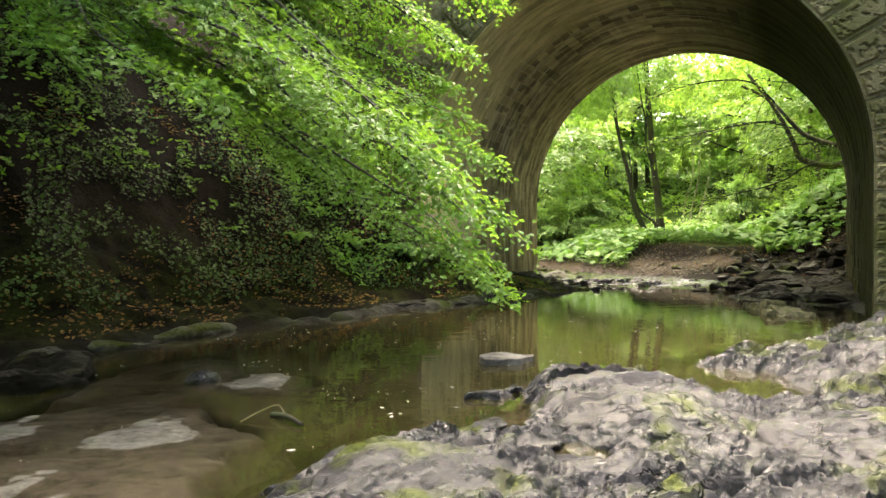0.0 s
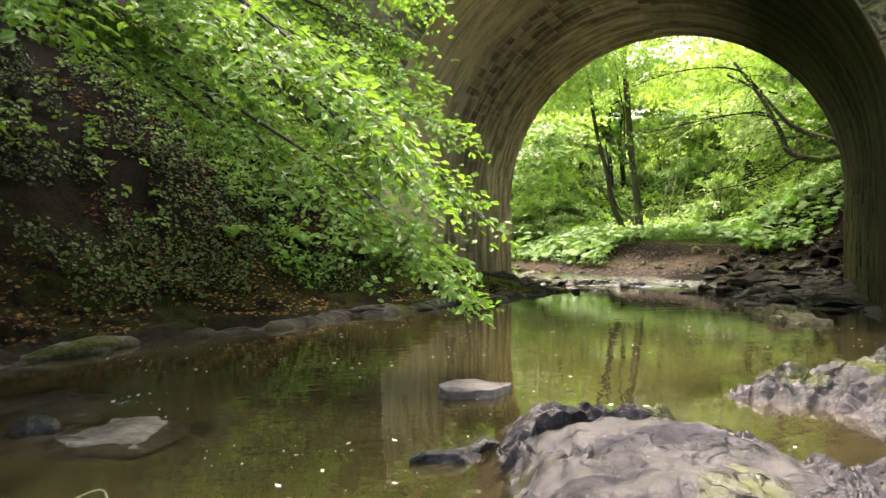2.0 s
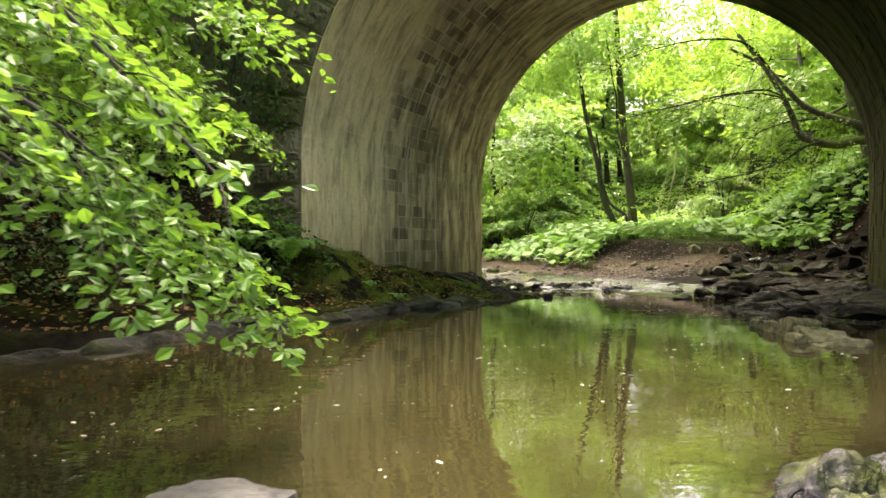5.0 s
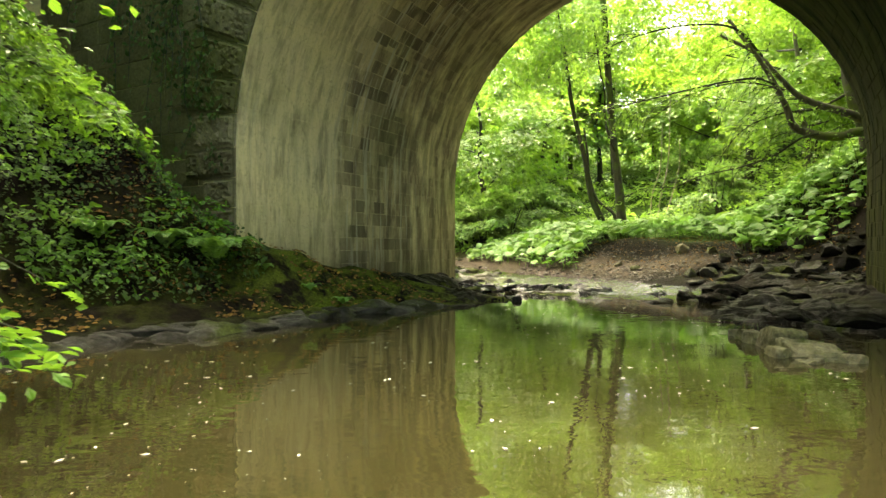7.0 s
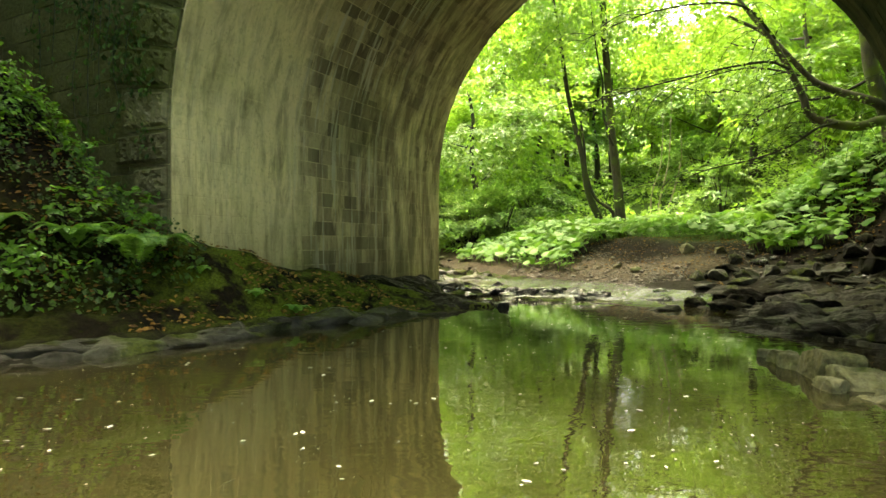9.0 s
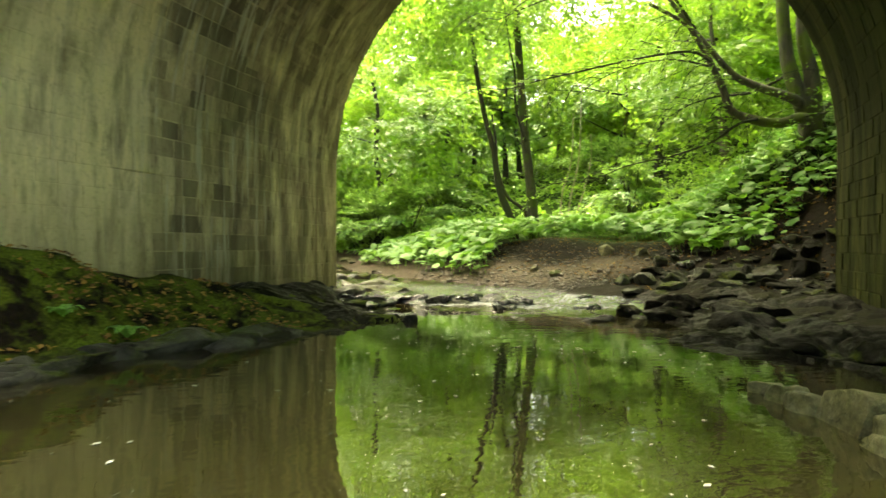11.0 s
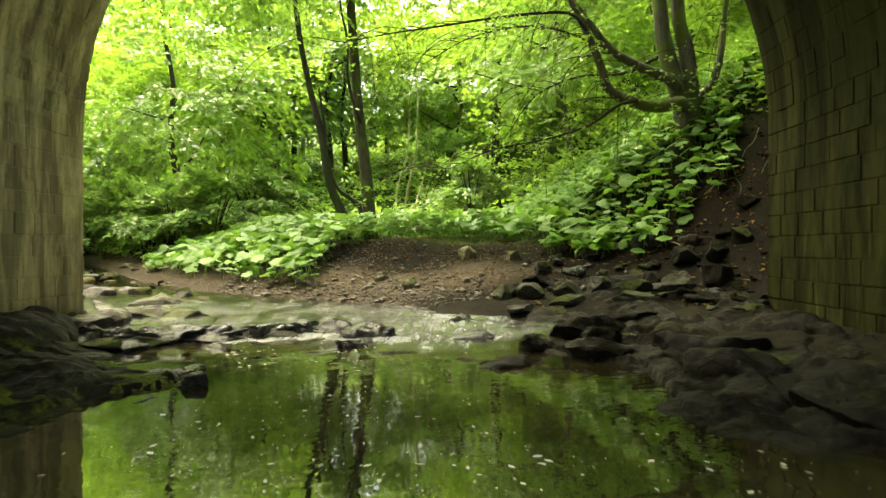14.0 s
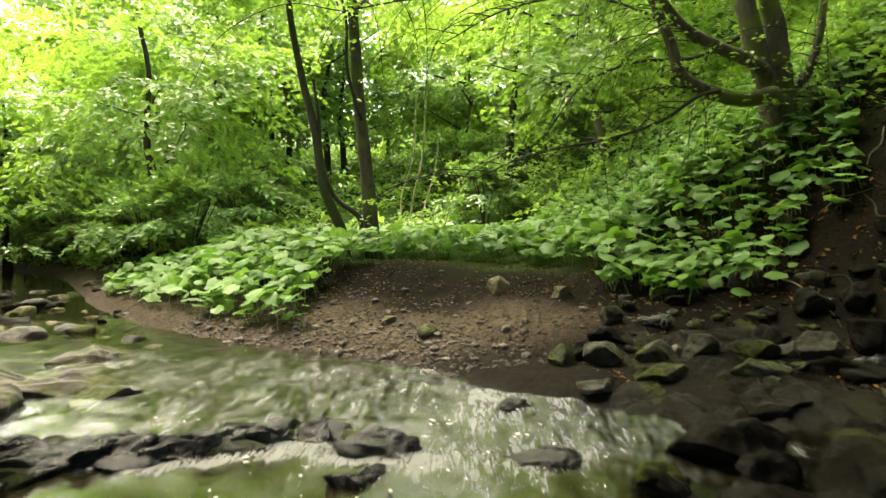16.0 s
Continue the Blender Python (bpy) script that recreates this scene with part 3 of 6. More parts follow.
    h_right = h_right + np.where(v < 6.6, 0.06, 0.02) * relief * step(0.0, 0.2, d)
    bed = bed + 0.05 * relief * np.where(v > 5, 0.8, 0.35)
    h = np.where(ins, bed, np.where(left, h_left, h_right))
    # the outcrop before the arch stands on a lower base
    h = np.where(~left & ~ins & (v < -0.3) & (x < 6.8) & (y > 0.3), np.minimum(h, 0.05 * d - 0.12 + 0.7 * np.clip(d - 3.8, 0, 9)), h)
    # the valley floor climbs in the distance
    h = h + np.where(ins, 0.0, 0.24 * np.clip(v - 19, 0, 70) * step(0.5, 6.0, d))
    rock = np.where(ins, 0.75, np.where(left, 0.6 * step(0.45, 0.1, d) + 0.6 * step(2.5, 4.0, v) * step(7.2, 6.4, v), np.where(v < 7, 0.95, np.maximum(step(8.5, 7.7, v), step(0.5, 0.1, d) * 0.3))))
    gravel = np.where(~left & (v > 6.4), step(1.9, 0.7, d + 0.5 * lattice(x, y, 12, 0.6)) * step(-0.2, -1.2, foot) * step(7.5, 8.4, v), 0.0)
    gravel = np.where(ins & (v > 6), 0.2, gravel)
    moss = np.where(left & (v < 6.5) & ~ins, step(0.05, 0.3, d) * step(2.4, 1.0, d) * (0.18 + 0.72 * step(-1.5, 0.5, v)), 0.0)
    moss = np.where(~left & (v < 6.5) & ~ins, 0.08 * step(0.4, 1.2, d), moss)
    wild = step(9.0, 12.0, v) * np.where(ins, 0, 1) * step(2.5, 4.5, d)
    wet = np.where(ins, 0.9, step(0.25, 0.0, d) * 0.6 + np.where(~left & (v < 6.5), 0.2, 0.0))
    terrain.slab = np.where(ins & (v < 0), np.clip(shallow + 0.5 * step(-0.2, -0.06, bed), 0, 1), 0.0)
    return h, np.clip(rock, 0, 1), moss, gravel, wild, np.clip(wet, 0, 1), ins


def spaced(lo, hi, fine, far_lo, far_hi):
    mid = np.arange(lo, hi + fine, fine)
    out, a, s = [], mid[-1], fine
    while a < far_hi:
        s *= 1.16
        a += s
        out.append(a)
    low, a, s = [], mid[0], fine
    while a > far_lo:
        s *= 1.16
        a -= s
        low.append(a)
    return np.array(low[::-1] + list(mid) + out)


def sheet(name, xs, ys, zs, keep, mat):
    nx, ny = len(xs), len(ys)
    gx, gy = np.meshgrid(xs, ys, indexing="ij")
    i, j = np.meshgrid(np.arange(nx - 1), np.arange(ny - 1), indexing="ij")
    f = np.stack([i * ny + j, (i + 1) * ny + j, (i + 1) * ny + j + 1, i * ny + j + 1], -1).reshape(-1, 4)
    verts = np.stack([gx, gy, zs], -1).reshape(-1, 3)
    if keep is not None:
        f = f[keep.ravel()[f].any(1)]
        used, inv = np.unique(f, return_inverse=True)
        verts, f = verts[used], inv.reshape(-1, 4)
        return mesh_from(name, verts, f, mat, True), used
    return mesh_from(name, verts, f, mat, True), None


def put_attribute(me, name, values):
    a = me.attributes.new(name, "FLOAT", "POINT")
    a.data.foreach_set("value", np.asarray(values, np.float32).ravel())


XS, YS = spaced(-5.0, 12.0, 0.055, -160, 160), spaced(2.0, 23.0, 0.055, -120, 220)
GX, GY = np.meshgrid(XS, YS, indexing="ij")
H, F_ROCK, F_MOSS, F_GRAVEL, F_WILD, F_WET, F_IN = terrain(GX, GY)
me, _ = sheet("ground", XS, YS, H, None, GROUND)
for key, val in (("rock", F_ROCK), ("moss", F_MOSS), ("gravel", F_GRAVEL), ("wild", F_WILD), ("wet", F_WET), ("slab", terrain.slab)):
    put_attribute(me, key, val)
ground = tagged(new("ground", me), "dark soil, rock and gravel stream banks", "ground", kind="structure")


def ground_z(x, y):
    a, b = np.atleast_1d(np.asarray(x, float)), np.atleast_1d(np.asarray(y, float))
    return terrain(a, b)[0]


SLAB = np.array([(-3.3, 3.9), (-2.75, 4.2), (-2.2, 4.6), (-1.65, 4.35), (-1.45, 4.05), (-1.0, 3.75), (-1.15, 3.3), (-0.95, 2.7), (-1.2, 2.0), (-2.4, 1.6), (-3.6, 2.4)])


def slab_height(x, y):
    inn = np.where(inside(x, y, SLAB), 1.0, -1.0)
    d = inn * edge_distance(x, y, SLAB, True) + 0.09 * lattice(x, y, 62, 0.3) + 0.05 * lattice(x, y, 63, 0.1)
    hollow = np.exp(-((x + 2.15 + 0.3 * (y - 3.75)) / 0.28) ** 2 - ((y - 3.75) / 0.07) ** 2)
    return -0.22 + 0.222 * step(-0.15, 0.10, d) + 0.03 * rocky(x * 0.7, y * 0.7, 64) + 0.016 * lattice(x, y, 65, 0.5) - 0.03 * hollow - 0.025 * step(3.3, 4.4, y)


WL = water_level(GX, GY)
U, V = bridge_uv(GX, GY)
slab_z = slab_height(GX, GY)
depth = WL - np.where(slab_z > -0.2, np.maximum(H, slab_z), H)
waves = 0.011 * (lattice(GX, GY, 8, 0.3) + 1.2 * lattice(GX, GY, 9, 0.15)) * step(4.2, 5.6, V) * step(14, 9, V)
me, used = sheet("water", XS, YS, WL + waves, (depth > -0.04) & (np.hypot(GX - 2, GY - 12) < 45), WATER)
flow = np.clip(step(4.6, 5.6, V) * step(13, 9, V) * 0.9 + 0.25 * step(-0.6, -1.6, GX) * step(7.2, 5.5, GY), 0, 1)
chute = edge_distance(GX, GY, [(6.9, 16.6), (6.3, 15.7), (5.9, 15.0), (5.3, 14.4)])
below = edge_distance(GX, GY, [(3.45, 16.9), (4.4, 16.35), (5.2, 16.3), (5.7, 15.7)])
foam = 0.30 * step(1.1, 0.05, chute + 0.15 * lattice(GX, GY, 10, 0.4)) + 0.85 * step(0.20, 0.02, below + 0.1 * lattice(GX, GY, 11, 0.35)) + 0.52 * step(4.8, 5.8, V) * step(10.5, 7.5, V)
foam = foam * step(3.0, 4.2, V)
foam = foam + 0.35 * step(1.0, 0.3, np.hypot((GX + 2.0) / 1.1, (GY - 5.6) / 0.35))
put_attribute(me, "murk", ((1 - np.exp(-np.clip(depth, 0, 1) * 6.5)) * (1 - 0.62 * step(5.3, 6.3, V))).ravel()[used])
put_attribute(me, "flow", flow.ravel()[used])
put_attribute(me, "foam", np.clip(foam, 0, 1).ravel()[used])
water = tagged(new("water", me), "shallow brown-green stream water mirroring the trees", "water", kind="structure")

# ---- bridge ----
bridge = tagged(new("bridge"), "stone arch bridge with streaked limewashed vault over the stream", "bridge")
bridge.matrix_world = BRIDGE
bridge.empty_display_size = 0.5


def profile(n_arc=48, grow=0.0):
    """Places (u, z) along the inside of the arch, from the left foot over the crown to the right foot."""
    r = RADIUS + grow
    pts = [(-grow, -0.8), (-grow, 0.4), (-grow, 1.4)]
    for i in range(n_arc + 1):
        a = math.pi * i / n_arc
        pts.append((RADIUS - r * math.cos(a), SPRING + r * math.sin(a)))
    return pts + [(WIDTH + grow, 1.4), (WIDTH + grow, 0.4), (WIDTH + grow, -0.8)]


def build_body():
    bm = bmesh.new()
    prof = profile(48, 0.005)
    lo, hi, top = -9.0, WIDTH + 9.0, 8.6

    def outer(u, z):
        if z <= SPRING + 0.01:
            return (lo, z) if u < RADIUS else (hi, z)
        a = math.atan2(z - SPRING, u - RADIUS)
        k = min((top - SPRING) / max(math.sin(a), 1e-3), (hi - RADIUS) / max(abs(math.cos(a)), 1e-3))
        return RADIUS + k * math.cos(a), SPRING + k * math.sin(a)
    rows = []
    for u, z in prof:
        ou, oz = outer(u, z)
        rows.append([bm.verts.new((u, 0.03, z)), bm.verts.new((ou, 0.03, oz)), bm.verts.new((ou, LENGTH - 0.02, oz)), bm.verts.new((u, LENGTH - 0.02, z))])
    for a, b in zip(rows, rows[1:]):
        for k in range(4):
            bm.faces.new((a[k], a[(k + 1) % 4], b[(k + 1) % 4], b[k]))
    bmesh.ops.recalc_face_normals(bm, faces=bm.faces)
    me = bpy.data.meshes.new("masonry_core")
    bm.to_mesh(me)
    bm.free()
    me.materials.append(JOINTS)
    return me


core = part("masonry_core", build_body(), bridge, "grey mortar and rubble core")


def block_mesh(length, height, depth_in, bevel, mat):
    """A dressed stone, front face towards +z, with chamfered edges and open back."""
    a, b, c, e = length / 2, height / 2, depth_in, bevel
    v = [(-a + e, -b + e, 0), (a - e, -b + e, 0), (a - e, b - e, 0), (-a + e, b - e, 0), (-a, -b, -e), (a, -b, -e), (a, b, -e), (-a, b, -e),
         (-a, -b, -c), (a, -b, -c), (a, b, -c), (-a, b, -c)]
    f = [(0, 1, 2, 3)]
    for k in range(4):
        n = (k + 1) % 4
        f += [(4 + k, 4 + n, n, k), (8 + k, 8 + n, 4 + n, 4 + k)]
    return mesh_from("stone", np.array(v), np.array(f), mat)


def vault_stones():
    rng = random.Random(5)
    course = 0.225
    lens = (0.22, 0.28, 0.34, 0.42)
    meshes = {(n, g): block_mesh(n - g, course - g, 0.06, 0.003, VAULTSTONE) for n in lens for g in (0.004, 0.013)}
    total = 2 * (SPRING + 0.5) + math.pi * RADIUS
    n = round(total / course)
    rest_v, rest_f, k = [], [], 0
    for i in range(n):
        s = (i + 0.5) * total / n - (SPRING + 0.5) + SPRING
        if s < SPRING:
            u, z, nu, nz = 0.0, s, 1.0, 0.0
        elif s > SPRING + math.pi * RADIUS:
            u, z, nu, nz = WIDTH, SPRING - (s - SPRING - math.pi * RADIUS), -1.0, 0.0
        else:
            a = (s - SPRING) / RADIUS
            u, z, nu, nz = RADIUS - RADIUS * math.cos(a), SPRING + RADIUS * math.sin(a), math.cos(a), -math.sin(a)
        zax = Vector((nu, 0, nz))
        xax = Vector((0, 1, 0))
        yax = zax.cross(xax)
        v = 0.004
        first = True
        while v < LENGTH - 0.02:
            ln = rng.choice(lens) if not (first and i % 2) else 0.34
            gap = 0.013 if v > 1.9 + 0.5 * math.sin(i) else 0.004
            first = False
            if v + ln > LENGTH - 0.2:
                ln = LENGTH - 0.01 - v
                me = block_mesh(ln - 0.013, course - 0.013, 0.06, 0.003, VAULTSTONE) if z < 2.2 else None
            else:
                me = meshes[ln, gap]
            off = rng.uniform(-0.003, 0.004) if gap < 0.01 else rng.uniform(-0.004, 0.009)
            m = Matrix(((xax.x, yax.x, zax.x, u + off * nu), (xax.y, yax.y, zax.y, v + ln / 2), (xax.z, yax.z, zax.z, z + off * nz), (0, 0, 0, 1)))
            if 0.05 < z < 2.2:
                ob = part("stone", me, core)
                ob.matrix_parent_inverse = Matrix()
                ob.matrix_basis = m
            else:
                a, b, c, e = (ln - gap) / 2, (course - gap) / 2, 0.06, 0.003
                loc = [(-a + e, -b + e, 0), (a - e, -b + e, 0), (a - e, b - e, 0), (-a + e, b - e, 0), (-a, -b, -e), (a, -b, -e), (a, b, -e), (-a, b, -e),
                       (-a, -b, -c), (a, -b, -c), (a, b, -c), (-a, b, -c)]
                rest_v += [tuple(m @ Vector(p)) for p in loc]
                rest_f.append((k, k + 1, k + 2, k + 3))
                for q in range(4):
                    w = (q + 1) % 4
                    rest_f += [(k + 4 + q, k + 4 + w, k + w, k + q), (k + 8 + q, k + 8 + w, k + 4 + w, k + 4 + q)]
                k += 12
            v += ln
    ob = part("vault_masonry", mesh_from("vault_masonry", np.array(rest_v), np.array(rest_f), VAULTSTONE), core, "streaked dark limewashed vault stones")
    ob["kind"] = "stuff"


def face_stones():
    """Dressed blocks of the near face, behind the ring."""
    rng = random.Random(11)
    nx, ny = 7, 5

    def rough_block(ln, ht, seed):
        v, f = [], []
        for i in range(nx):
            for j in range(ny):
                x, y = (i / (nx - 1) - 0.5) * ln, (j / (ny - 1) - 0.5) * ht
                edge = min(i, nx - 1 - i, j, ny - 1 - j)
                d = 0.0 if edge == 0 else 0.006 + 0.007 * noise.noise(Vector((x * 6 + seed * 3.1, y * 7, seed)))
                v.append((x, y, d))
        for i in range(nx - 1):
            for j in range(ny - 1):
                a = i * ny + j
                f.append((a, a + ny, a + ny + 1, a + 1))
        rim = [j for j in range(ny)] + [i * ny + ny - 1 for i in range(1, nx)] + [(nx - 1) * ny + j for j in range(ny - 2, -1, -1)] + [i * ny for i in range(nx - 2, 0, -1)]
        base = len(v)
        v += [(v[r][0], v[r][1], -0.08) for r in rim]
        for q in range(len(rim)):
            w = (q + 1) % len(rim)
            f.append((rim[q], rim[w], base + w, base + q))
        return np.array(v), np.array(f)
    course = 0.40
    shared = {}
    for row in range(21):
        zc = (row + 0.5) * course - 0.2
        for side in (-1, 1):
            low = zc - 0.21
            if low > SPRING + RADIUS:
                edge = RADIUS
            elif low > SPRING:
                edge = RADIUS - math.sqrt(max(RADIUS ** 2 - (low - SPRING) ** 2, 0))
            else:
                edge = 0.0
            reach = edge + 4.6 if side < 0 else edge + 3.6
            t = edge - 0.15 if low < SPRING + RADIUS else edge + (0.2 if row % 2 else 0.0)
            while t > edge - reach:
                ln = rng.choice((0.5, 0.62, 0.78, 0.92))
                cu = t - ln / 2
                key = (ln, rng.randrange(3))
                if key not in shared:
                    v, f = rough_block(ln - 0.014, course - 0.014, rng.random() * 50)
                    shared[key] = mesh_from("stone", v, f, FACESTONE)
                me = shared[key]
                x = cu
                m = Matrix(((1, 0, 0, x), (0, 0, -1, 0.0), (0, 1, 0, zc), (0, 0, 0, 1)))
                if side > 0:
                    m = Matrix(((-1, 0, 0, WIDTH - x), (0, 0, -1, 0.0), (0, 1, 0, zc), (0, 0, 0, 1)))
                ob = part("stone", me, core)
                ob.matrix_parent_inverse = Matrix()
                ob.matrix_basis = m
                t -= ln


def arch_ring():
    """Wormy carved voussoirs round the near mouth of the arch and quoins down its jambs."""
    def carved(ln, width, seed, wedge):
        nx, ny = int(ln / 0.03), int(width / 0.03)
        v, f = [], []
        for i in range(nx + 1):
            for j in range(ny + 1):
                x, y = ln * i / nx, (j / ny - 0.5) * width
                rim = min(x, ln - x, width / 2 - abs(y))
                m = abs(noise.noise(Vector((x * 8 + seed * 7.7, y * 8, seed * 3.3))) + 0.3 * noise.noise(Vector((x * 19, y * 19 + seed, 1.7))))
                k = min(max((m - 0.03) / 0.12, 0.0), 1.0)
                d = (0.008 + 0.045 * k * k * (3 - 2 * k)) * min(max((rim - 0.035) / 0.02, 0.0), 1.0)
                y *= (RADIUS + x) / RADIUS if wedge else 1.0
                v.append((x, y, d))
        row = ny + 1
        for i in range(nx):
            for j in range(ny):
                a = i * row + j
                f.append((a, a + row, a + row + 1, a + 1))
        rim = [j for j in range(row)] + [i * row + ny for i in range(1, nx + 1)] + [nx * row + j for j in range(ny - 1, -1, -1)] + [i * row for i in range(nx - 1, 0, -1)]
        base = len(v)
        v += [(v[r][0], v[r][1], -0.035) for r in rim]
        for q in range(len(rim)):
            w = (q + 1) % len(rim)
            f.append((rim[q], rim[w], base + w, base + q))
        return mesh_from("voussoir", np.array(v), np.array(f), FACESTONE)
    n = 27
    wide = math.pi * RADIUS / n
    kinds_ring = [carved(ln, wide - 0.012, k, True) for k, ln in enumerate((0.82, 1.12, 0.82, 1.12, 0.82, 1.12))]
    kinds_jamb = [carved(ln, 0.417 - 0.012, k + 9, False) for k, ln in enumerate((0.62, 0.98, 0.62, 0.98))]
    gap = 0.014
    for i in range(n):
        a = math.pi * (i + 0.5) / n
        c, q = -math.cos(a), math.sin(a)
        ob = part("voussoir", kinds_ring[(i % 2) + 2 * (i * 7 % 3)], core)
        ob.matrix_parent_inverse = Matrix()
        ob.matrix_basis = Matrix(((c, q, 0, RADIUS + c * (RADIUS + gap)), (0, 0, -1, -0.032), (q, -c, 0, SPRING + q * (RADIUS + gap)), (0, 0, 0, 1)))
    for i in range(6):
        for side in (-1, 1):
            z = SPRING - 0.417 * (i + 0.5)
            ob = part("quoin", kinds_jamb[(i + 1) % 2 + 2 * (i % 4 // 2)], core)
            ob.matrix_parent_inverse = Matrix()
            ob.matrix_basis = Matrix(((side, 0, 0, -gap if side < 0 else WIDTH + gap), (0, 0, -1, -0.032), (0, side, 0, z), (0, 0, 0, 1)))


# ---- rocks ----
def boulder(name, label, loc, size, turn=0.0, seed=0, mat=None, fine=5, block=2.6, cuts=7, rough=0.10, group="", lean=0.0, slices=()):
    rng = random.Random(seed)
    bm = bmesh.new()
    bmesh.ops.create_icosphere(bm, subdivisions=fine, radius=1.0)
    planes = []
    for _ in range(cuts * 2):
        nrm = Vector((rng.gauss(0, 1), rng.gauss(0, 1), rng.gauss(0, 0.8))).normalized()
        planes.append((nrm, rng.uniform(0.5, 0.86)))
    planes += [(Vector(a).normalized(), b) for a, b in slices]
    off = Vector((rng.uniform(-50, 50), rng.uniform(-50, 50), rng.uniform(-50, 50)))
    sx, sy, sz = size
    for v in bm.verts:
        p = v.co.copy()
        k = (abs(p.x) ** block + abs(p.y) ** block + abs(p.z) ** block) ** (-1 / block)
        p *= k
        for nrm, dist in planes:
            ex = p.dot(nrm) - dist
            if ex > 0:
                p -= nrm * ex
        q = Vector((p.x * sx, p.y * sy, p.z * sz))
        big = noise.fractal(q * 1.3 / max(sx, sy) + off, 1.0, 2.0, 3)
        rid = noise.ridged_multi_fractal(Vector((q.x * 2.2, q.y * 2.2, q.z * 6.0)) + off, 0.9, 2.1, 4, 1.0, 2.0) - 1.0
        small = noise.fractal(q * 9 + off, 0.8, 2.0, 3)
        n = v.co.normalized()
        q += n * rough * (min(sx, sy) * 0.7 * big + 0.22 * min(sx, sy, 0.6) * rid) + n * (0.012 if fine < 6 else 0.022) * small
        v.co = q
    me = bpy.data.meshes.new(name)
    bm.to_mesh(me)
    bm.free()
    me.polygons.foreach_set("use_smooth", np.full(len(me.polygons), mat not in (WETROCK, BLACKROCK)))
    me.materials.append(mat)
    ob = tagged(new(name, me), label, "rock", group)
    ob.matrix_world = pose(*loc, lean, 0, turn)
    return ob


def rock_patch(name, label, x0, x1, y0, y1, fine, height, keep, mat, smooth=True):
    """A broad mass of bedrock with a skirt of its own relief."""
    xs, ys = np.arange(x0, x1, fine), np.arange(y0, y1, fine)
    gx, gy = np.meshgrid(xs, ys, indexing="ij")
    z = height(gx, gy)
    me, _ = sheet(name, xs, ys, z, keep(gx, gy, z), mat)
    me.polygons.foreach_set("use_smooth", np.full(len(me.polygons), smooth))
    return tagged(new(name, me), label, "rock")


def hump(x, y, cx, cy, rx, ry, turn, power=2.0):
    c, q = math.cos(radians(turn)), math.sin(radians(turn))
    a, b = ((x - cx) * c + (y - cy) * q) / rx, (-(x - cx) * q + (y - cy) * c) / ry
    return np.clip(1 - (a * a + b * b) ** (power / 2), 0, 1)


def outcrop_height(x, y):
    d = edge_distance(x, y, RIGHT_EDGE)
    sign = np.where(inside(x, y, STREAM), -1.0, 1.0)
    d = d * sign + 0.10 * lattice(x, y, 40, 0.5)
    base = -0.22 + 0.27 * step(-0.50, 0.15, d) + 0.035 * np.clip(d, 0, 5)
    for cx, cy, rx, ry, turn, hh in ((1.3, 4.0, 0.75, 0.8, 10, 0.08), (0.1, 2.7, 0.9, 0.6, 35, 0.05), (2.5, 3.2, 1.1, 0.9, -20, 0.10), (3.1, 4.7, 0.7, 0.8, 20, 0.08), (4.2, 5.4, 1.0, 0.9, 40, 0.15),
                                     (4.6, 6.6, 0.8, 0.6, 30, 0.16), (5.6, 7.2, 0.7, 0.6, 20, 0.26), (5.5, 5.6, 1.1, 1.0, 0, 0.26), (2.1, 2.1, 0.9, 0.8, 0, 0.10)):
        base = base + hh * np.sqrt(hump(x, y, cx, cy, rx, ry, turn)) * step(-0.25, 0.12, d)
    a, b = 0.82 * x + 0.57 * y, -0.57 * x + 0.82 * y
    strata = 1 - 2 * np.abs(lattice(a * 0.5, b * 2.2 + 0.3 * lattice(x, y, 47, 0.5), 48, 0.35))
    gully = np.exp(-((x - 0.75 - 0.3 * (y - 3.0)) / 0.22) ** 2) * step(4.0, 3.4, y) + np.exp(-((x - 1.75 + 0.25 * (y - 3.4)) / 0.16) ** 2) * step(4.2, 3.6, y)
    fine = 1 - 2 * np.abs(lattice(a * 0.35, b * 1.5 + 0.25 * lattice(x, y, 49, 0.2), 55, 0.085))
    thin = 1 - 2 * np.abs(lattice(a * 0.4, b * 1.4, 56, 0.045))
    return base - 0.09 * gully + (0.085 * rocky(x * 0.45, y * 0.45, 41) + 0.05 * strata + 0.022 * fine + 0.009 * thin + 0.012 * facets(x, y, 46, 0.13, 1.0, 0.45)) * step(-0.6, 0.1, d) + 0.006 * lattice(x, y, 45, 0.03)


rock_patch("rock_outcrop", "rugged wet grey bedrock outcrop beside the pool", -1.4, 6.8, 0.3, 8.2, 0.02, outcrop_height,
           lambda x, y, z: (z > -0.17) & (bridge_uv(x, y)[1] < -0.02), WETROCK, False)
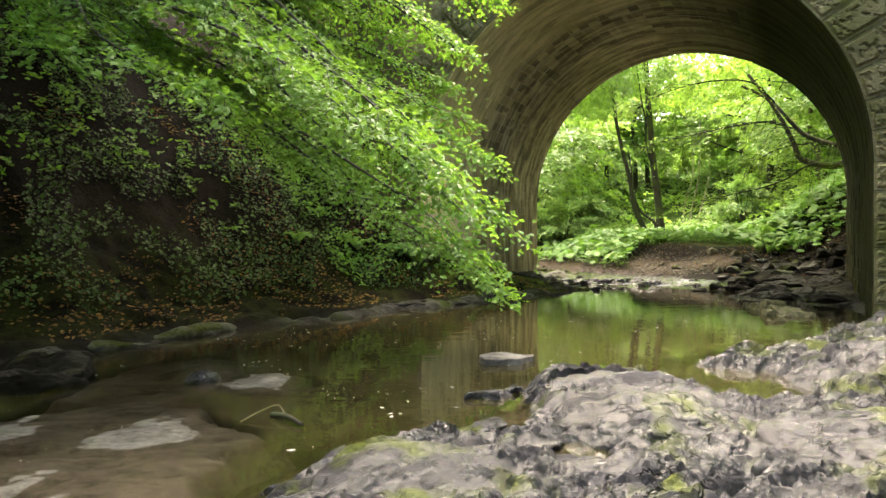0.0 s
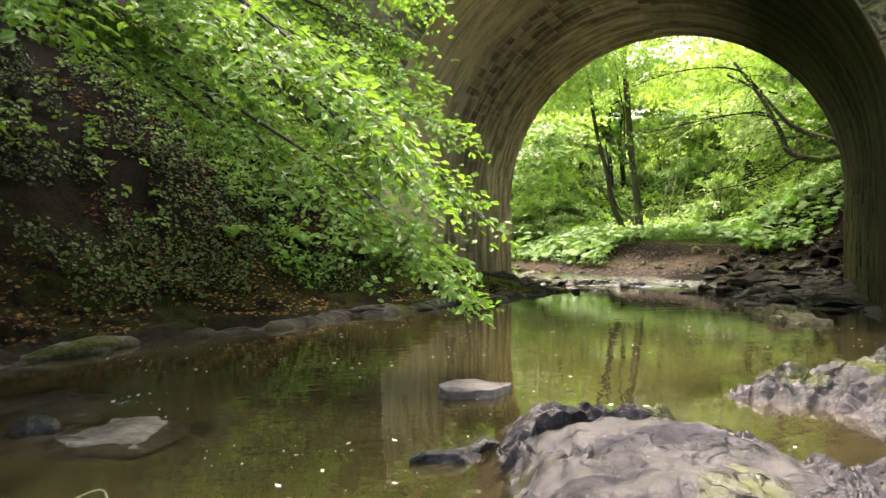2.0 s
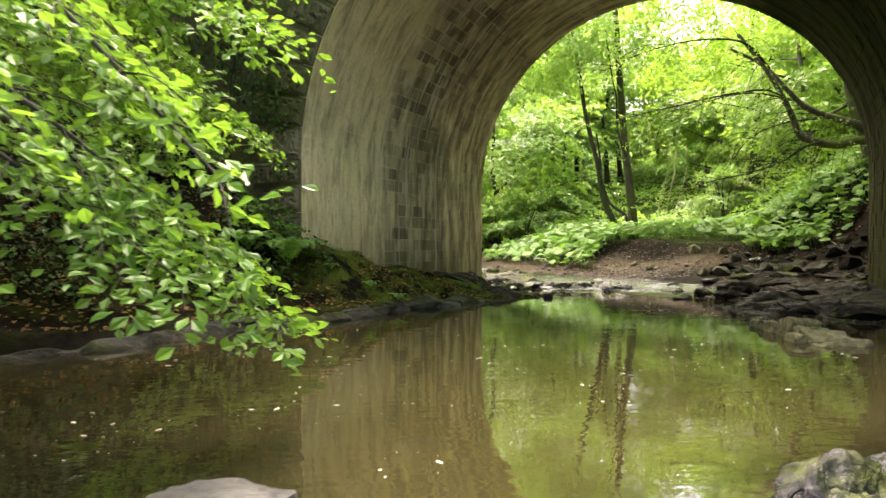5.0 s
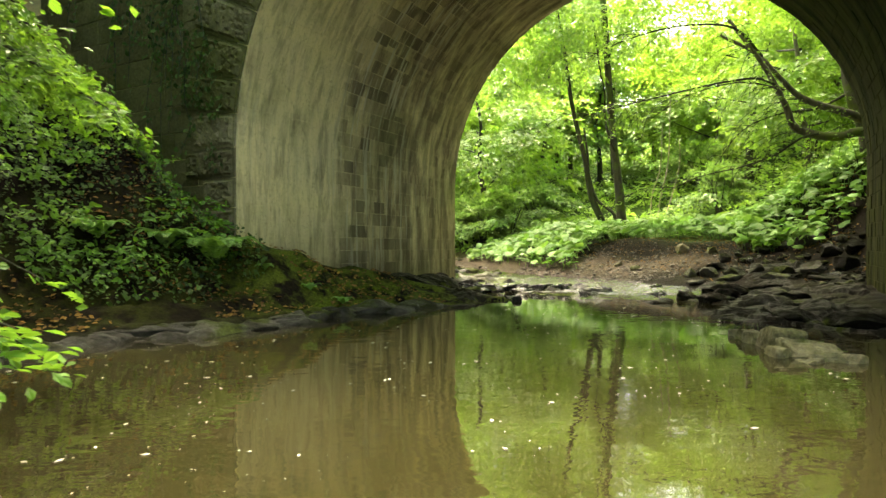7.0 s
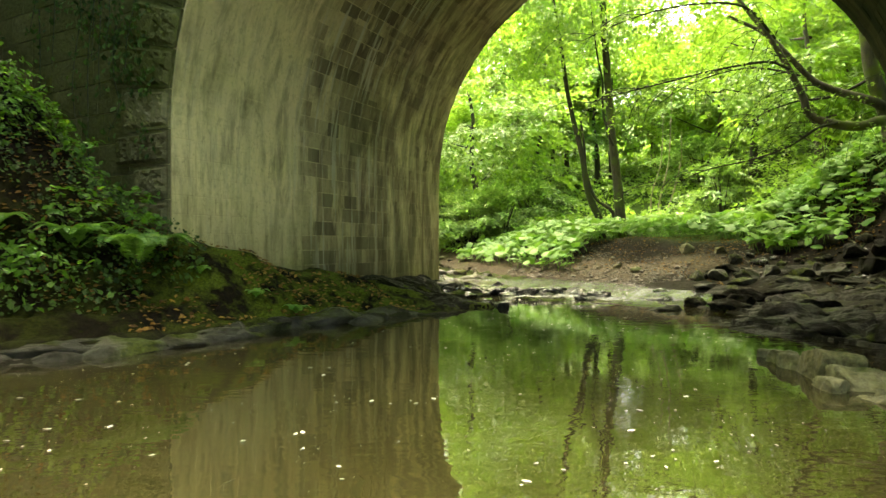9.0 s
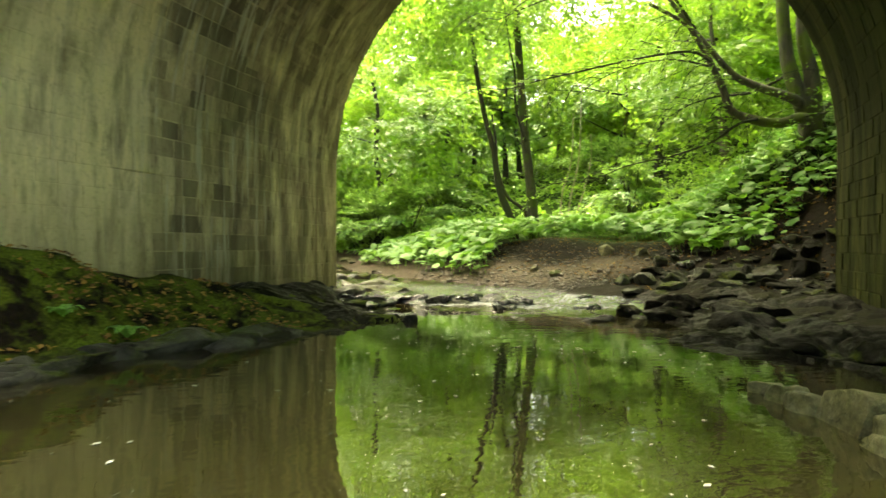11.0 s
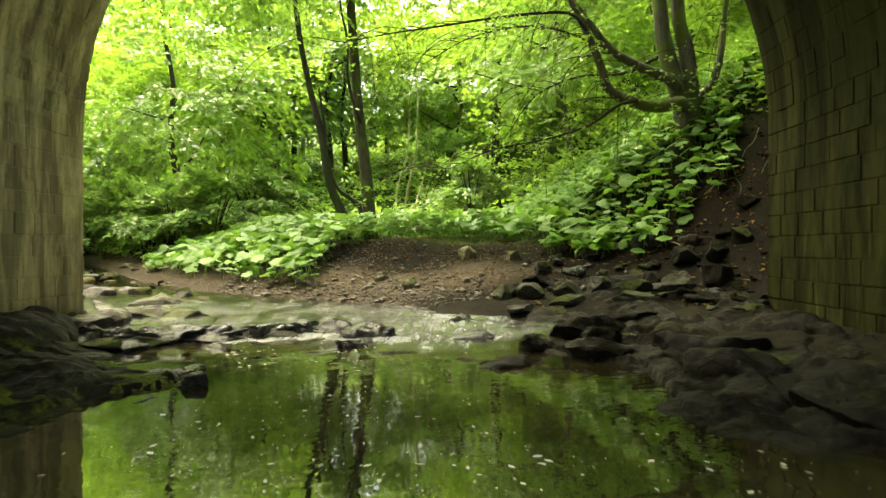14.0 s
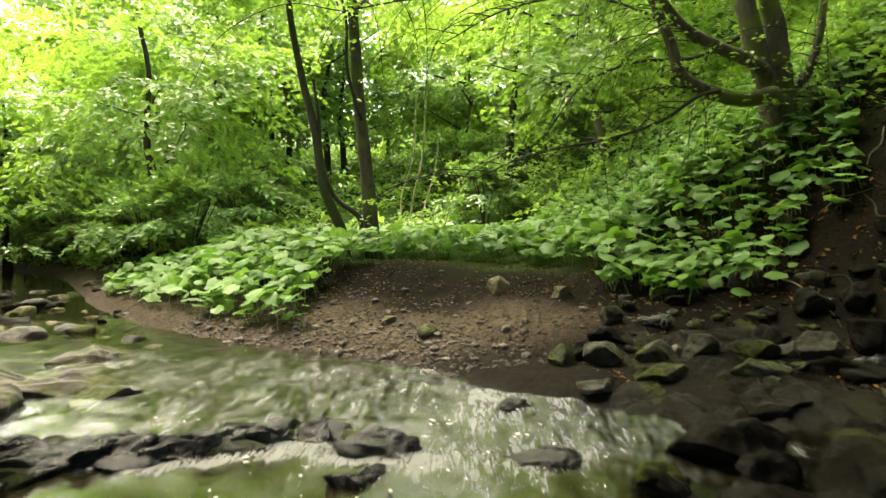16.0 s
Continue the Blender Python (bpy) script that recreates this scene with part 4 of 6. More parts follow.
for x, y, z, sx, sy, sz, turn, seed in [(1.36, 3.98, -0.12, 0.66, 0.90, 0.36, 8, 501), (-0.02, 2.62, -0.12, 0.70, 0.52, 0.28, 38, 502), (2.5, 2.8, -0.12, 0.95, 0.75, 0.34, -25, 503), (1.75, 4.25, -0.10, 0.26, 0.34, 0.24, 20, 504),
                                       (3.85, 4.1, -0.06, 0.7, 0.6, 0.34, 30, 505), (4.1, 4.6, 0.0, 0.8, 0.7, 0.4, 10, 507)]:
    boulder("outcrop_rock", "smooth wet grey hump of cracked bedrock with moss on its edge", (x, y, z), (sx, sy, sz), turn, seed, WETROCK, 6, 2.2, 0, 0.22, "bedrock humps beside the pool")
for x, y, sx, sy, turn in [(0.42, 4.42, 0.20, 0.07, 15), (0.62, 4.62, 0.16, 0.07, 35), (0.3, 3.65, 0.22, 0.12, 30), (0.62, 3.35, 0.25, 0.14, 40), (0.75, 3.0, 0.2, 0.16, 0)]:
    boulder("low_rock", "low wet slab of grey rock at the waterline", (x, y, 0.0), (sx, sy, 0.055), turn, int(x * 100 + 900), WETROCK, 4, 3.0, 4, 0.1, "low rocks at the waterline")


def shelf_height(seed, region):
    def height(x, y):
        u, v = bridge_uv(x, y)
        h, *_ = terrain(x, y)
        fade = region(u, v)
        return h - 0.16 + fade * (0.19 + 0.055 * rocky(x * 0.5, y * 0.5, seed) + 0.05 * lattice(x, y, seed + 7, 0.8) + 0.010 * facets(x, y, seed + 30, 0.16) + 0.008 * lattice(x, y, seed, 0.07))
    return height


def right_region(u, v):
    return step(4.6, 5.6, u + 0.3 * lattice(u, v, 50, 0.6)) * step(7.95 + 0.6 * step(6.6, 7.2, v), 7.7, u) * step(0.6, 1.6, v) * step(8.7, 7.9, v + 0.4 * lattice(u, v, 53, 0.7))


def left_region(u, v):
    return step(3.4, 2.6, u + 0.3 * lattice(u, v, 51, 0.6)) * step(-0.05, 0.15, u) * step(2.0, 3.4, v) * step(7.2, 6.4, v)


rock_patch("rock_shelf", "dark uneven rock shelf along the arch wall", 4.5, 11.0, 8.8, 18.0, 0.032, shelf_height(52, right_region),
           lambda x, y, z: (z > -0.12) & (right_region(*bridge_uv(x, y)) > 0.03), SHADEROCK)
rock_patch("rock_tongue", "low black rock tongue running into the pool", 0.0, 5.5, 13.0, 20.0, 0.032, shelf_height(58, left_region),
           lambda x, y, z: (z > -0.12) & (left_region(*bridge_uv(x, y)) > 0.03), SHADEROCK)
LEDGE = [(3.1, 17.5), (3.7, 17.0), (4.4, 16.6), (5.2, 16.6), (5.75, 15.95)]


rl = random.Random(23)
crest = np.vstack([spline([(x, y, 0) for x, y in LEDGE], 6), spline([(2.9, 17.1, 0), (3.5, 16.6, 0), (3.9, 16.75, 0)], 3)])
for k, (px, py, _) in enumerate(crest):
    ahead = crest[min(k + 1, len(crest) - 1)] - crest[max(k - 1, 0)]
    turn = math.degrees(math.atan2(ahead[1], ahead[0])) + rl.uniform(-30, 30)
    boulder("ledge_rock", "jagged wet black slab of the ledge in the riffle", (px + rl.uniform(-0.05, 0.05), py + rl.uniform(-0.09, 0.09), rl.uniform(0.02, 0.07)), (rl.uniform(0.26, 0.46), rl.uniform(0.09, 0.17), rl.uniform(0.06, 0.11)), turn,
            800 + k, BLACKROCK if k % 7 else MOSSROCK, 5, 4.0, 8, 0.5, "ledge across the stream", rl.uniform(-14, 14))
MOSSY = [(4.3, 5.6, 0.0, 0.6, 0.45, 0.28, 30), (5.2, 6.0, 0.05, 0.6, 0.5, 0.34, 70), (3.6, 5.6, -0.05, 0.4, 0.35, 0.25, 10), (6.1, 6.9, 0.1, 0.6, 0.5, 0.42, 0), (5.1, 5.4, 0.15, 0.7, 0.7, 0.40, 45), (6.2, 6.2, 0.25, 0.8, 0.8, 0.5, 15)]
for i, (x, y, z, sx, sy, sz, turn) in enumerate(MOSSY):
    boulder("mossy_rock", "grey stream rock with yellow-green moss cushions", (x, y, z), (sx, sy, sz), turn, 50 + i, MOSSROCK, 5, 2.6, 7, 0.14, "mossy bank rocks")
boulder("slab_stone", "flat dark slab stone standing in the pool", (0.70, 5.78, -0.005), (0.27, 0.17, 0.10), 8, 71, GREYROCK, 5, 6.0, 0, 0.03, "", 0.0, [((0.05, -0.03, 1.0), 0.66), ((0.75, 0.65, 0.0), 0.8), ((0.8, -0.6, 0.0), 0.85), ((-0.7, 0.7, 0.0), 0.95)])
boulder("jagged_rock", "jagged pale grey rock at the pool edge", (2.92, 5.74, -0.02), (0.42, 0.22, 0.20), 28, 72, WETROCK, 6, 2.4, 4, 0.34)
boulder("jagged_rock", "jagged pale grey rock at the pool edge", (3.62, 5.98, -0.04), (0.45, 0.22, 0.20), 20, 73, WETROCK, 6, 2.4, 4, 0.34)
SPLIT = [((0.18, 0.28, 0.94), 0.82), ((-0.9, -0.42, 0.1), 0.93)]
for i, (x, y, z, sx, sy, sz, turn, lean) in enumerate([(5.50, 10.60, -0.04, 0.075, 0.09, 0.12, 10, 4), (5.48, 10.40, -0.04, 0.11, 0.09, 0.14, -20, -5), (5.46, 10.17, -0.04, 0.13, 0.11, 0.15, -12, 3),
                                                       (5.44, 9.86, -0.05, 0.24, 0.19, 0.27, -16, 5), (5.52, 9.52, -0.06, 0.22, 0.17, 0.22, -8, -4), (5.26, 9.50, -0.08, 0.10, 0.15, 0.17, -20, 6),
                                                       (5.76, 9.62, -0.09, 0.15, 0.24, 0.22, 4, -3), (5.58, 9.22, -0.08, 0.20, 0.13, 0.16, 14, 5), (5.30, 9.22, -0.08, 0.11, 0.12, 0.12, 30, 0)]):
    boulder("block_rock", "angular olive block of stone standing in the pool", (x, y, z), (sx, sy, sz), turn, 80 + i, PALEROCK, 5, 8.0, 1, 0.09, "broken rock in the pool", lean, SPLIT)
boulder("pool_rock", "low black rock breaking the pool surface", (6.1, 14.35, -0.09), (0.46, 0.32, 0.15), 0, 90, SHADEROCK, 5, 2.6, 6, 0.2)
for i, (x, y, z, sx, sy, sz, turn) in enumerate([(3.75, 16.95, 0.04, 0.26, 0.13, 0.09, -30), (4.5, 16.55, 0.03, 0.22, 0.10, 0.08, -15), (5.2, 16.55, 0.05, 0.26, 0.12, 0.12, 5), (5.38, 15.68, 0.01, 0.26, 0.17, 0.12, -10), (6.5, 15.35, 0.03, 0.35, 0.14, 0.09, -25), (6.95, 16.3, 0.08, 0.25, 0.15, 0.1, 0), (3.75, 18.9, 0.08, 0.75, 0.7, 0.15, 10), (4.15, 18.15, 0.08, 0.4, 0.25, 0.12, 30), (3.85, 14.7, 0.0, 0.14, 0.1, 0.08, 0), (3.3, 17.95, 0.1, 0.45, 0.3, 0.14, 60), (4.0, 20.0, 0.12, 0.5, 0.35, 0.14, 0), (3.7, 15.1, 0.0, 0.35, 0.18, 0.08, 20)]):
    boulder("ledge_rock", "low wet black rock of the ledge in the riffle", (x, y, z), (sx, sy, sz), turn, 100 + i, BLACKROCK if sx < 0.4 else MOSSROCK, 5, 2.8, 7, 0.34, "ledge across the stream")
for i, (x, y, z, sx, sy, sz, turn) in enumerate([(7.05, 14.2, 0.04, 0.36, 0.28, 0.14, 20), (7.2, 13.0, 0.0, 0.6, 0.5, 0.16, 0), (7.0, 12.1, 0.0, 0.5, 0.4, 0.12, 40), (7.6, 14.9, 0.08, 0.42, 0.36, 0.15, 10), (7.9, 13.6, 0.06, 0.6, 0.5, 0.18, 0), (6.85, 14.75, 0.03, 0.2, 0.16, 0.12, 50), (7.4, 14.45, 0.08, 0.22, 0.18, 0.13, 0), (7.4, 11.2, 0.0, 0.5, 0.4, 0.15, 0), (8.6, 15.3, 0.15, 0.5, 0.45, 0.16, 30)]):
    boulder("shelf_rock", "smooth dark rock shelf beside the arch wall", (x, y, z), (sx, sy, sz), turn, 120 + i, SHADEROCK, 5, 2.5, 6, 0.26, "rock shelf under the arch")
for i, (x, y, sx, sy, sz, turn) in enumerate([(8.75, 17.1, 0.22, 0.18, 0.16, 0), (9.15, 17.3, 0.16, 0.14, 0.14, 20), (9.55, 17.15, 0.24, 0.18, 0.18, 0), (9.95, 16.95, 0.2, 0.16, 0.2, 40), (10.25, 16.6, 0.36, 0.2, 0.2, -30), (9.3, 16.5, 0.2, 0.14, 0.1, 0), (10.0, 17.4, 0.25, 0.2, 0.25, 10), (10.2, 15.9, 0.3, 0.25, 0.2, -20), (10.05, 15.3, 0.35, 0.3, 0.25, 30), (10.5, 15.6, 0.3, 0.25, 0.25, 0), (9.6, 15.9, 0.3, 0.2, 0.16, 60)]):
    boulder("bank_stone", "mossy dark stone at the foot of the slope", (x, y, float(ground_z(x, y)[0]) + sz * 0.25), (sx * 0.75, sy * 0.75, sz * 0.75), turn, 140 + i, SHADEROCK if i > 6 else MOSSROCK, 4, 3.2, 6, 0.12, "stones at the slope foot")
for i, (x, y, sx, sy, sz, turn) in enumerate([(7.85, 16.8, 0.20, 0.15, 0.16, 0), (8.15, 16.55, 0.24, 0.17, 0.18, -30), (8.5, 16.3, 0.26, 0.18, 0.17, -25), (8.85, 16.1, 0.20, 0.16, 0.19, -40), (9.2, 15.85, 0.32, 0.2, 0.17, -30), (8.3, 16.0, 0.3, 0.2, 0.10, -20), (7.7, 16.2, 0.26, 0.18, 0.08, 10), (9.6, 15.5, 0.3, 0.24, 0.22, 0)]):
    boulder("bank_stone", "blocky green mossy stone along the slope foot", (x, y, float(ground_z(x, y)[0]) + sz * 0.3), (sx * 0.85, sy * 0.85, sz * 0.8), turn, 180 + i, MOSSROCK, 5, 3.0, 5, 0.14, "stones at the slope foot")
for i, (x, y, sx, sy, sz, turn) in enumerate([(7.2, 19.3, 0.16, 0.08, 0.06, 20), (8.75, 19.2, 0.2, 0.15, 0.17, 0), (7.35, 18.6, 0.14, 0.12, 0.08, 0), (9.0, 18.2, 0.16, 0.14, 0.13, 10), (4.0, 22.9, 0.3, 0.2, 0.12, 30), (3.4, 23.6, 0.3, 0.22, 0.14, 0), (2.8, 24.3, 0.4, 0.3, 0.15, 50), (3.1, 22.4, 0.35, 0.22, 0.12, 15), (2.2, 23.5, 0.4, 0.3, 0.14, 0)]):
    boulder("beach_stone", "brown rounded stone on the gravel beach", (x, y, float(ground_z(x, y)[0]) + sz * 0.5), (sx, sy, sz), turn, 160 + i, PALEROCK, 4, 2.6, 6, 0.1, "stones on the beach")


rng_ledge = random.Random(19)
line = spline([(-3.6, 6.35, 0), (-3.1, 7.5, 0), (-2.2, 8.6, 0), (-1.25, 9.5, 0), (-0.75, 10.4, 0), (0.15, 11.0, 0), (0.75, 11.75, 0), (1.37, 12.65, 0), (2.3, 13.4, 0)], 4)
for k, (px, py, _) in enumerate(line):
    ahead = line[min(k + 1, len(line) - 1)] - line[max(k - 1, 0)]
    turn = math.degrees(math.atan2(ahead[1], ahead[0])) + rng_ledge.uniform(-14, 14)
    if rng_ledge.random() < 0.1:
        continue
    boulder("waterline_rock", "dark wet rock ledge at the foot of the bank", (px - 0.16, py + 0.18, -0.05 + rng_ledge.uniform(-0.03, 0.02)), (rng_ledge.uniform(0.6, 1.0), rng_ledge.uniform(0.24, 0.36), rng_ledge.uniform(0.11, 0.17)), turn, 600 + k, MOSSROCK if k % 4 == 1 else BANKROCK, 5, 2.6, 3, 0.34, "ledge along the bank waterline")


# ---- trees ----
def tree_thing(name, label, base):
    ob = tagged(new(name), label, "tree")
    ob.location = base
    return ob


def limb(parent, name, pts, r0, r1, mat, sides=8, rough=0.04, flare=0.0):
    v, f = tube(pts, r0, r1, sides, 6, rough, flare)
    v = v - np.array(parent.location)
    return part(name, mesh_from(name, v, f, mat, True), parent)


def crown(parent, name, rng, centres, outward, count, spread, size, mat, droop=0.25, make=diamonds):
    v, f = sprays(rng, centres, outward, count, spread, size, droop, make)
    return part(name, mesh_from(name, v - np.array(parent.location), f, mat), parent)


def blob(rng, n, centre, size, hollow=0.35, group=12):
    """Random places in an uneven crown, gathered in flat layered tiers, and the way out from its middle."""
    k = max(n // group, 4)
    d = unit(rng.normal(0, 1, (k, 3)))
    r = rng.uniform(hollow, 1.0, k) ** 0.6
    lump = 1 + 0.3 * np.sin(d[:, 0] * 4 + d[:, 2] * 3) * np.cos(d[:, 1] * 5)
    mid = d * (r * lump)[:, None] * np.asarray(size)
    pick = rng.integers(0, k, n)
    wide = 0.24 * min(size[0], size[1])
    off = rng.normal(0, 1, (n, 3)) * (wide, wide, 0.10)
    off[:, 2] -= 0.10 * (off[:, 0] * d[pick, 0] + off[:, 1] * d[pick, 1])
    p = mid[pick] + off
    return p + np.asarray(centre), d[pick] + off / (wide * 2)


# forked beech on the slope
rng = np.random.default_rng(3)
fork = tree_thing("beech_tree", "forked mossy grey beech with low sweeping limbs on the slope", (12.4, 17.6, 2.6))
limb(fork, "trunk", [(12.5, 17.55, 2.3), (12.42, 17.58, 3.03), (12.35, 17.62, 3.5), (12.3, 17.65, 3.9)], 0.25, 0.24, BARK, 14, 0.05, 0.18)
limb(fork, "stem", [(12.27, 17.66, 3.6), (12.06, 17.78, 4.35), (11.93, 17.85, 5.3), (11.8, 17.9, 8), (11.5, 18, 12)], 0.18, 0.08, BARK, 12)
limb(fork, "stem", [(12.4, 17.6, 3.6), (12.38, 17.65, 4.45), (12.28, 17.75, 5.3), (12.5, 18, 8), (12.9, 18.3, 12)], 0.17, 0.08, BARK, 12)
FORK_BRANCHES = [
    ([(12.2, 17.55, 3.45), (11.81, 17.35, 3.42), (11.49, 17.53, 3.35), (11.05, 17.77, 3.47), (10.77, 17.93, 3.68), (10.65, 17.99, 4.09), (10.41, 18.13, 4.73), (10.1, 18.3, 5.4), (9.6, 18.6, 6.3)], 0.125, 0.045),
    ([(12.15, 17.6, 3.75), (11.81, 17.57, 3.88), (11.36, 17.82, 4.11), (10.96, 18.05, 4.39), (10.63, 18.23, 4.85), (10.2, 18.5, 5.5), (9.5, 18.8, 6.0)], 0.11, 0.035),
    ([(12.4, 17.55, 3.55), (12.6, 17.48, 3.68), (12.77, 17.38, 3.95), (12.89, 17.31, 4.54), (12.95, 17.28, 5.3), (13.2, 17.2, 6.5)], 0.09, 0.04),
    ([(11.2, 17.65, 3.45), (10.71, 17.62, 3.31), (10.28, 17.86, 2.98), (9.67, 18.2, 2.75), (8.89, 18.63, 2.57), (8.28, 18.98, 2.26)], 0.035, 0.008),
    ([(10.45, 18.1, 4.65), (9.7, 17.73, 4.68), (8.81, 18.22, 4.62), (7.92, 18.72, 4.47), (7.26, 19.09, 4.36), (6.6, 19.4, 4.2)], 0.032, 0.008),
    ([(12.2, 17.9, 4.5), (11.73, 18.54, 4.21), (11.02, 18.93, 4.15), (10.32, 19.32, 3.8), (9.8, 19.61, 2.99)], 0.04, 0.008),
    ([(11.4, 17.8, 4.1), (10.9, 18.4, 4.6), (10.0, 18.9, 4.9), (9.0, 19.4, 4.7), (8.2, 19.8, 4.2)], 0.03, 0.007),
    ([(10.3, 18.4, 5.4), (9.4, 18.0, 5.9), (8.3, 18.2, 6.0), (7.2, 18.5, 5.8), (6.2, 18.8, 5.4)], 0.035, 0.008)]
for pts, r0, r1 in FORK_BRANCHES:
    limb(fork, "branch", pts, r0, r1, DARKBARK if r0 < 0.05 else BARK, 9, 0.06)
# thin hanging twigs and leaf sprays along the limbs
twigs, cs, outs = [], [], []
for pts, r0, r1 in FORK_BRANCHES:
    line = spline(pts, 8)
    for p in line[8::2]:
        side = np.array((rng.normal(-0.45, 0.5), rng.normal(0.2, 0.5), 0))
        ln = rng.uniform(0.6, 1.7)
        q = [p, p + side * ln * 0.4 + (0, 0, 0.02), p + side * ln * 0.8 + (0, 0, -0.25 * ln), p + side * ln + (0, 0, -0.65 * ln)]
        twigs.append(tube(q, 0.009, 0.003, 4, 4))
        for s in spline(q, 4)[3::2]:
            cs.append(s + rng.normal(0, 0.08, 3))
            outs.append(side + rng.normal(0, 0.3, 3))
v, f = joined(twigs)
part("twig_mass", mesh_from("twig_mass", v - np.array(fork.location), f, DARKBARK, True), fork)["kind"] = "stuff"
v, f = sprays(rng, cs, outs, 6, 0.22, 0.075, 0.3, leaves)
part("leaf_sprays", mesh_from("leaf_sprays", v - np.array(fork.location), f, WOODS), fork)["kind"] = "stuff"
p, d = blob(rng, 400, (11.0, 18.8, 8.8), (5.0, 4.5, 3.2))
crown(fork, "crown", rng, p, d, 34, 0.6, 0.13, WOODS)
# unseen foliage added high over the rock shelf to shade it
p, d = blob(rng, 640, (8.8, 16.3, 10.8), (4.8, 4.0, 2.0))
crown(fork, "upper_shade_crown", rng, p, d, 34, 0.6, 0.14, WOODS)

# the two slender trees behind the beach
ta = tree_thing("slender_tree", "tall slender grey tree with a dark mossy foot", (9.15, 24.6, 1.0))
limb(ta, "trunk", [(9.17, 24.6, 0.9), (9.12, 24.6, 1.59), (9.02, 24.66, 2.9), (8.87, 24.74, 4.28), (8.77, 24.8, 5.66), (8.68, 24.85, 7.04), (8.5, 24.9, 10), (8.3, 25, 14)], 0.17, 0.09, MOSSBARK, 12, 0.04, 0.08)
limb(ta, "branch", [(8.85, 24.6, 4.1), (8.7, 24.49, 4.35), (8.52, 24.6, 5.16), (8.5, 24.61, 6.11), (8.36, 24.68, 6.92), (8.1, 24.6, 8.5)], 0.05, 0.02, DARKBARK)
p, d = blob(rng, 720, (8.4, 24.9, 10.9), (4.8, 4.0, 4.2))
crown(ta, "crown", rng, p, d, 34, 0.55, 0.14, WOODS)
tb = tree_thing("leaning_tree", "leaning thin dark tree with two curved stems", (8.5, 24.95, 1.0))
limb(tb, "trunk", [(8.62, 24.9, 0.9), (8.54, 24.93, 1.72), (8.21, 25.11, 2.62), (8.03, 25.22, 3.86), (7.78, 25.35, 4.97), (7.56, 25.48, 6.21), (7.4, 25.55, 7.5), (7.0, 25.7, 10)], 0.13, 0.05, DARKBARK, 10, 0.05, 0.04)
limb(tb, "stem", [(8.95, 24.75, 1.4), (8.88, 24.74, 2.0), (8.4, 25.01, 2.48), (8.15, 25.15, 3.31), (8.09, 25.18, 4.14), (8.0, 25.3, 5.0)], 0.07, 0.03, DARKBARK)
p, d = blob(rng, 560, (6.4, 25.8, 9.2), (4.2, 3.4, 3.0))
crown(tb, "crown", rng, p, d, 34, 0.5, 0.12, WOODS)
pale = tree_thing("dead_tree", "pale bare dead stems among the greenery", (12.1, 28.9, 1.0))
limb(pale, "stem", [(12.0, 28.9, 0.9), (12.13, 28.86, 2.65), (12.42, 28.7, 4.33), (12.49, 28.66, 6.93)], 0.05, 0.02, PALEBARK)
limb(pale, "stem", [(11.8, 28.9, 0.9), (11.85, 29.0, 2.83), (12.15, 28.82, 4.14), (12.23, 28.81, 6.0)], 0.04, 0.015, PALEBARK)
limb(pale, "stem", [(12.2, 28.9, 1.6), (12.6, 28.7, 3.0), (12.85, 28.6, 4.2), (12.85, 28.6, 5.2)], 0.035, 0.012, PALEBARK)


# woodland behind: a few kinds, then copies
def wood_tree(seed, height, spread, low, sprays_n):
    r = np.random.default_rng(seed)
    ob = tagged(new("woodland_tree"), "leafy broadleaf tree of the valley wood", "tree", "valley wood")
    line = [(0, 0, -0.4)]
    lean = r.normal(0, 0.05, 2)
    for k in range(1, 6):
        line.append((lean[0] * k * height / 5 + r.normal(0, 0.12), lean[1] * k * height / 5 + r.normal(0, 0.12), k * height * 0.85 / 5))
    limb(ob, "trunk", line, 0.15, 0.04, DARKBARK if seed % 2 else BARK, 9, 0.05, 0.1)
    for k in range(5):
        a, z = r.uniform(0, 6.28), r.uniform(low, height * 0.7)
        o = np.array((math.cos(a), math.sin(a), 0.25))
        limb(ob, "branch", [(lean[0] * z, lean[1] * z, z), tuple(o * spread * 0.35 + (0, 0, z)), tuple(o * spread * 0.75 + (0, 0, z + 0.1))], 0.06, 0.015, DARKBARK, 6)
    p, d = blob(r, sprays_n, (0, 0, (height + low) / 2), (spread, spread, (height - low) / 2 * 1.05), 0.3)
    crown(ob, "crown", r, p, d, 22, 0.66, 0.23, WOODS)
    return ob


kinds = [wood_tree(41, 10.5, 4.4, 1.6, 470), wood_tree(42, 7.5, 3.8, 0.8, 420), wood_tree(43, 12, 4.8, 3.0, 460)]
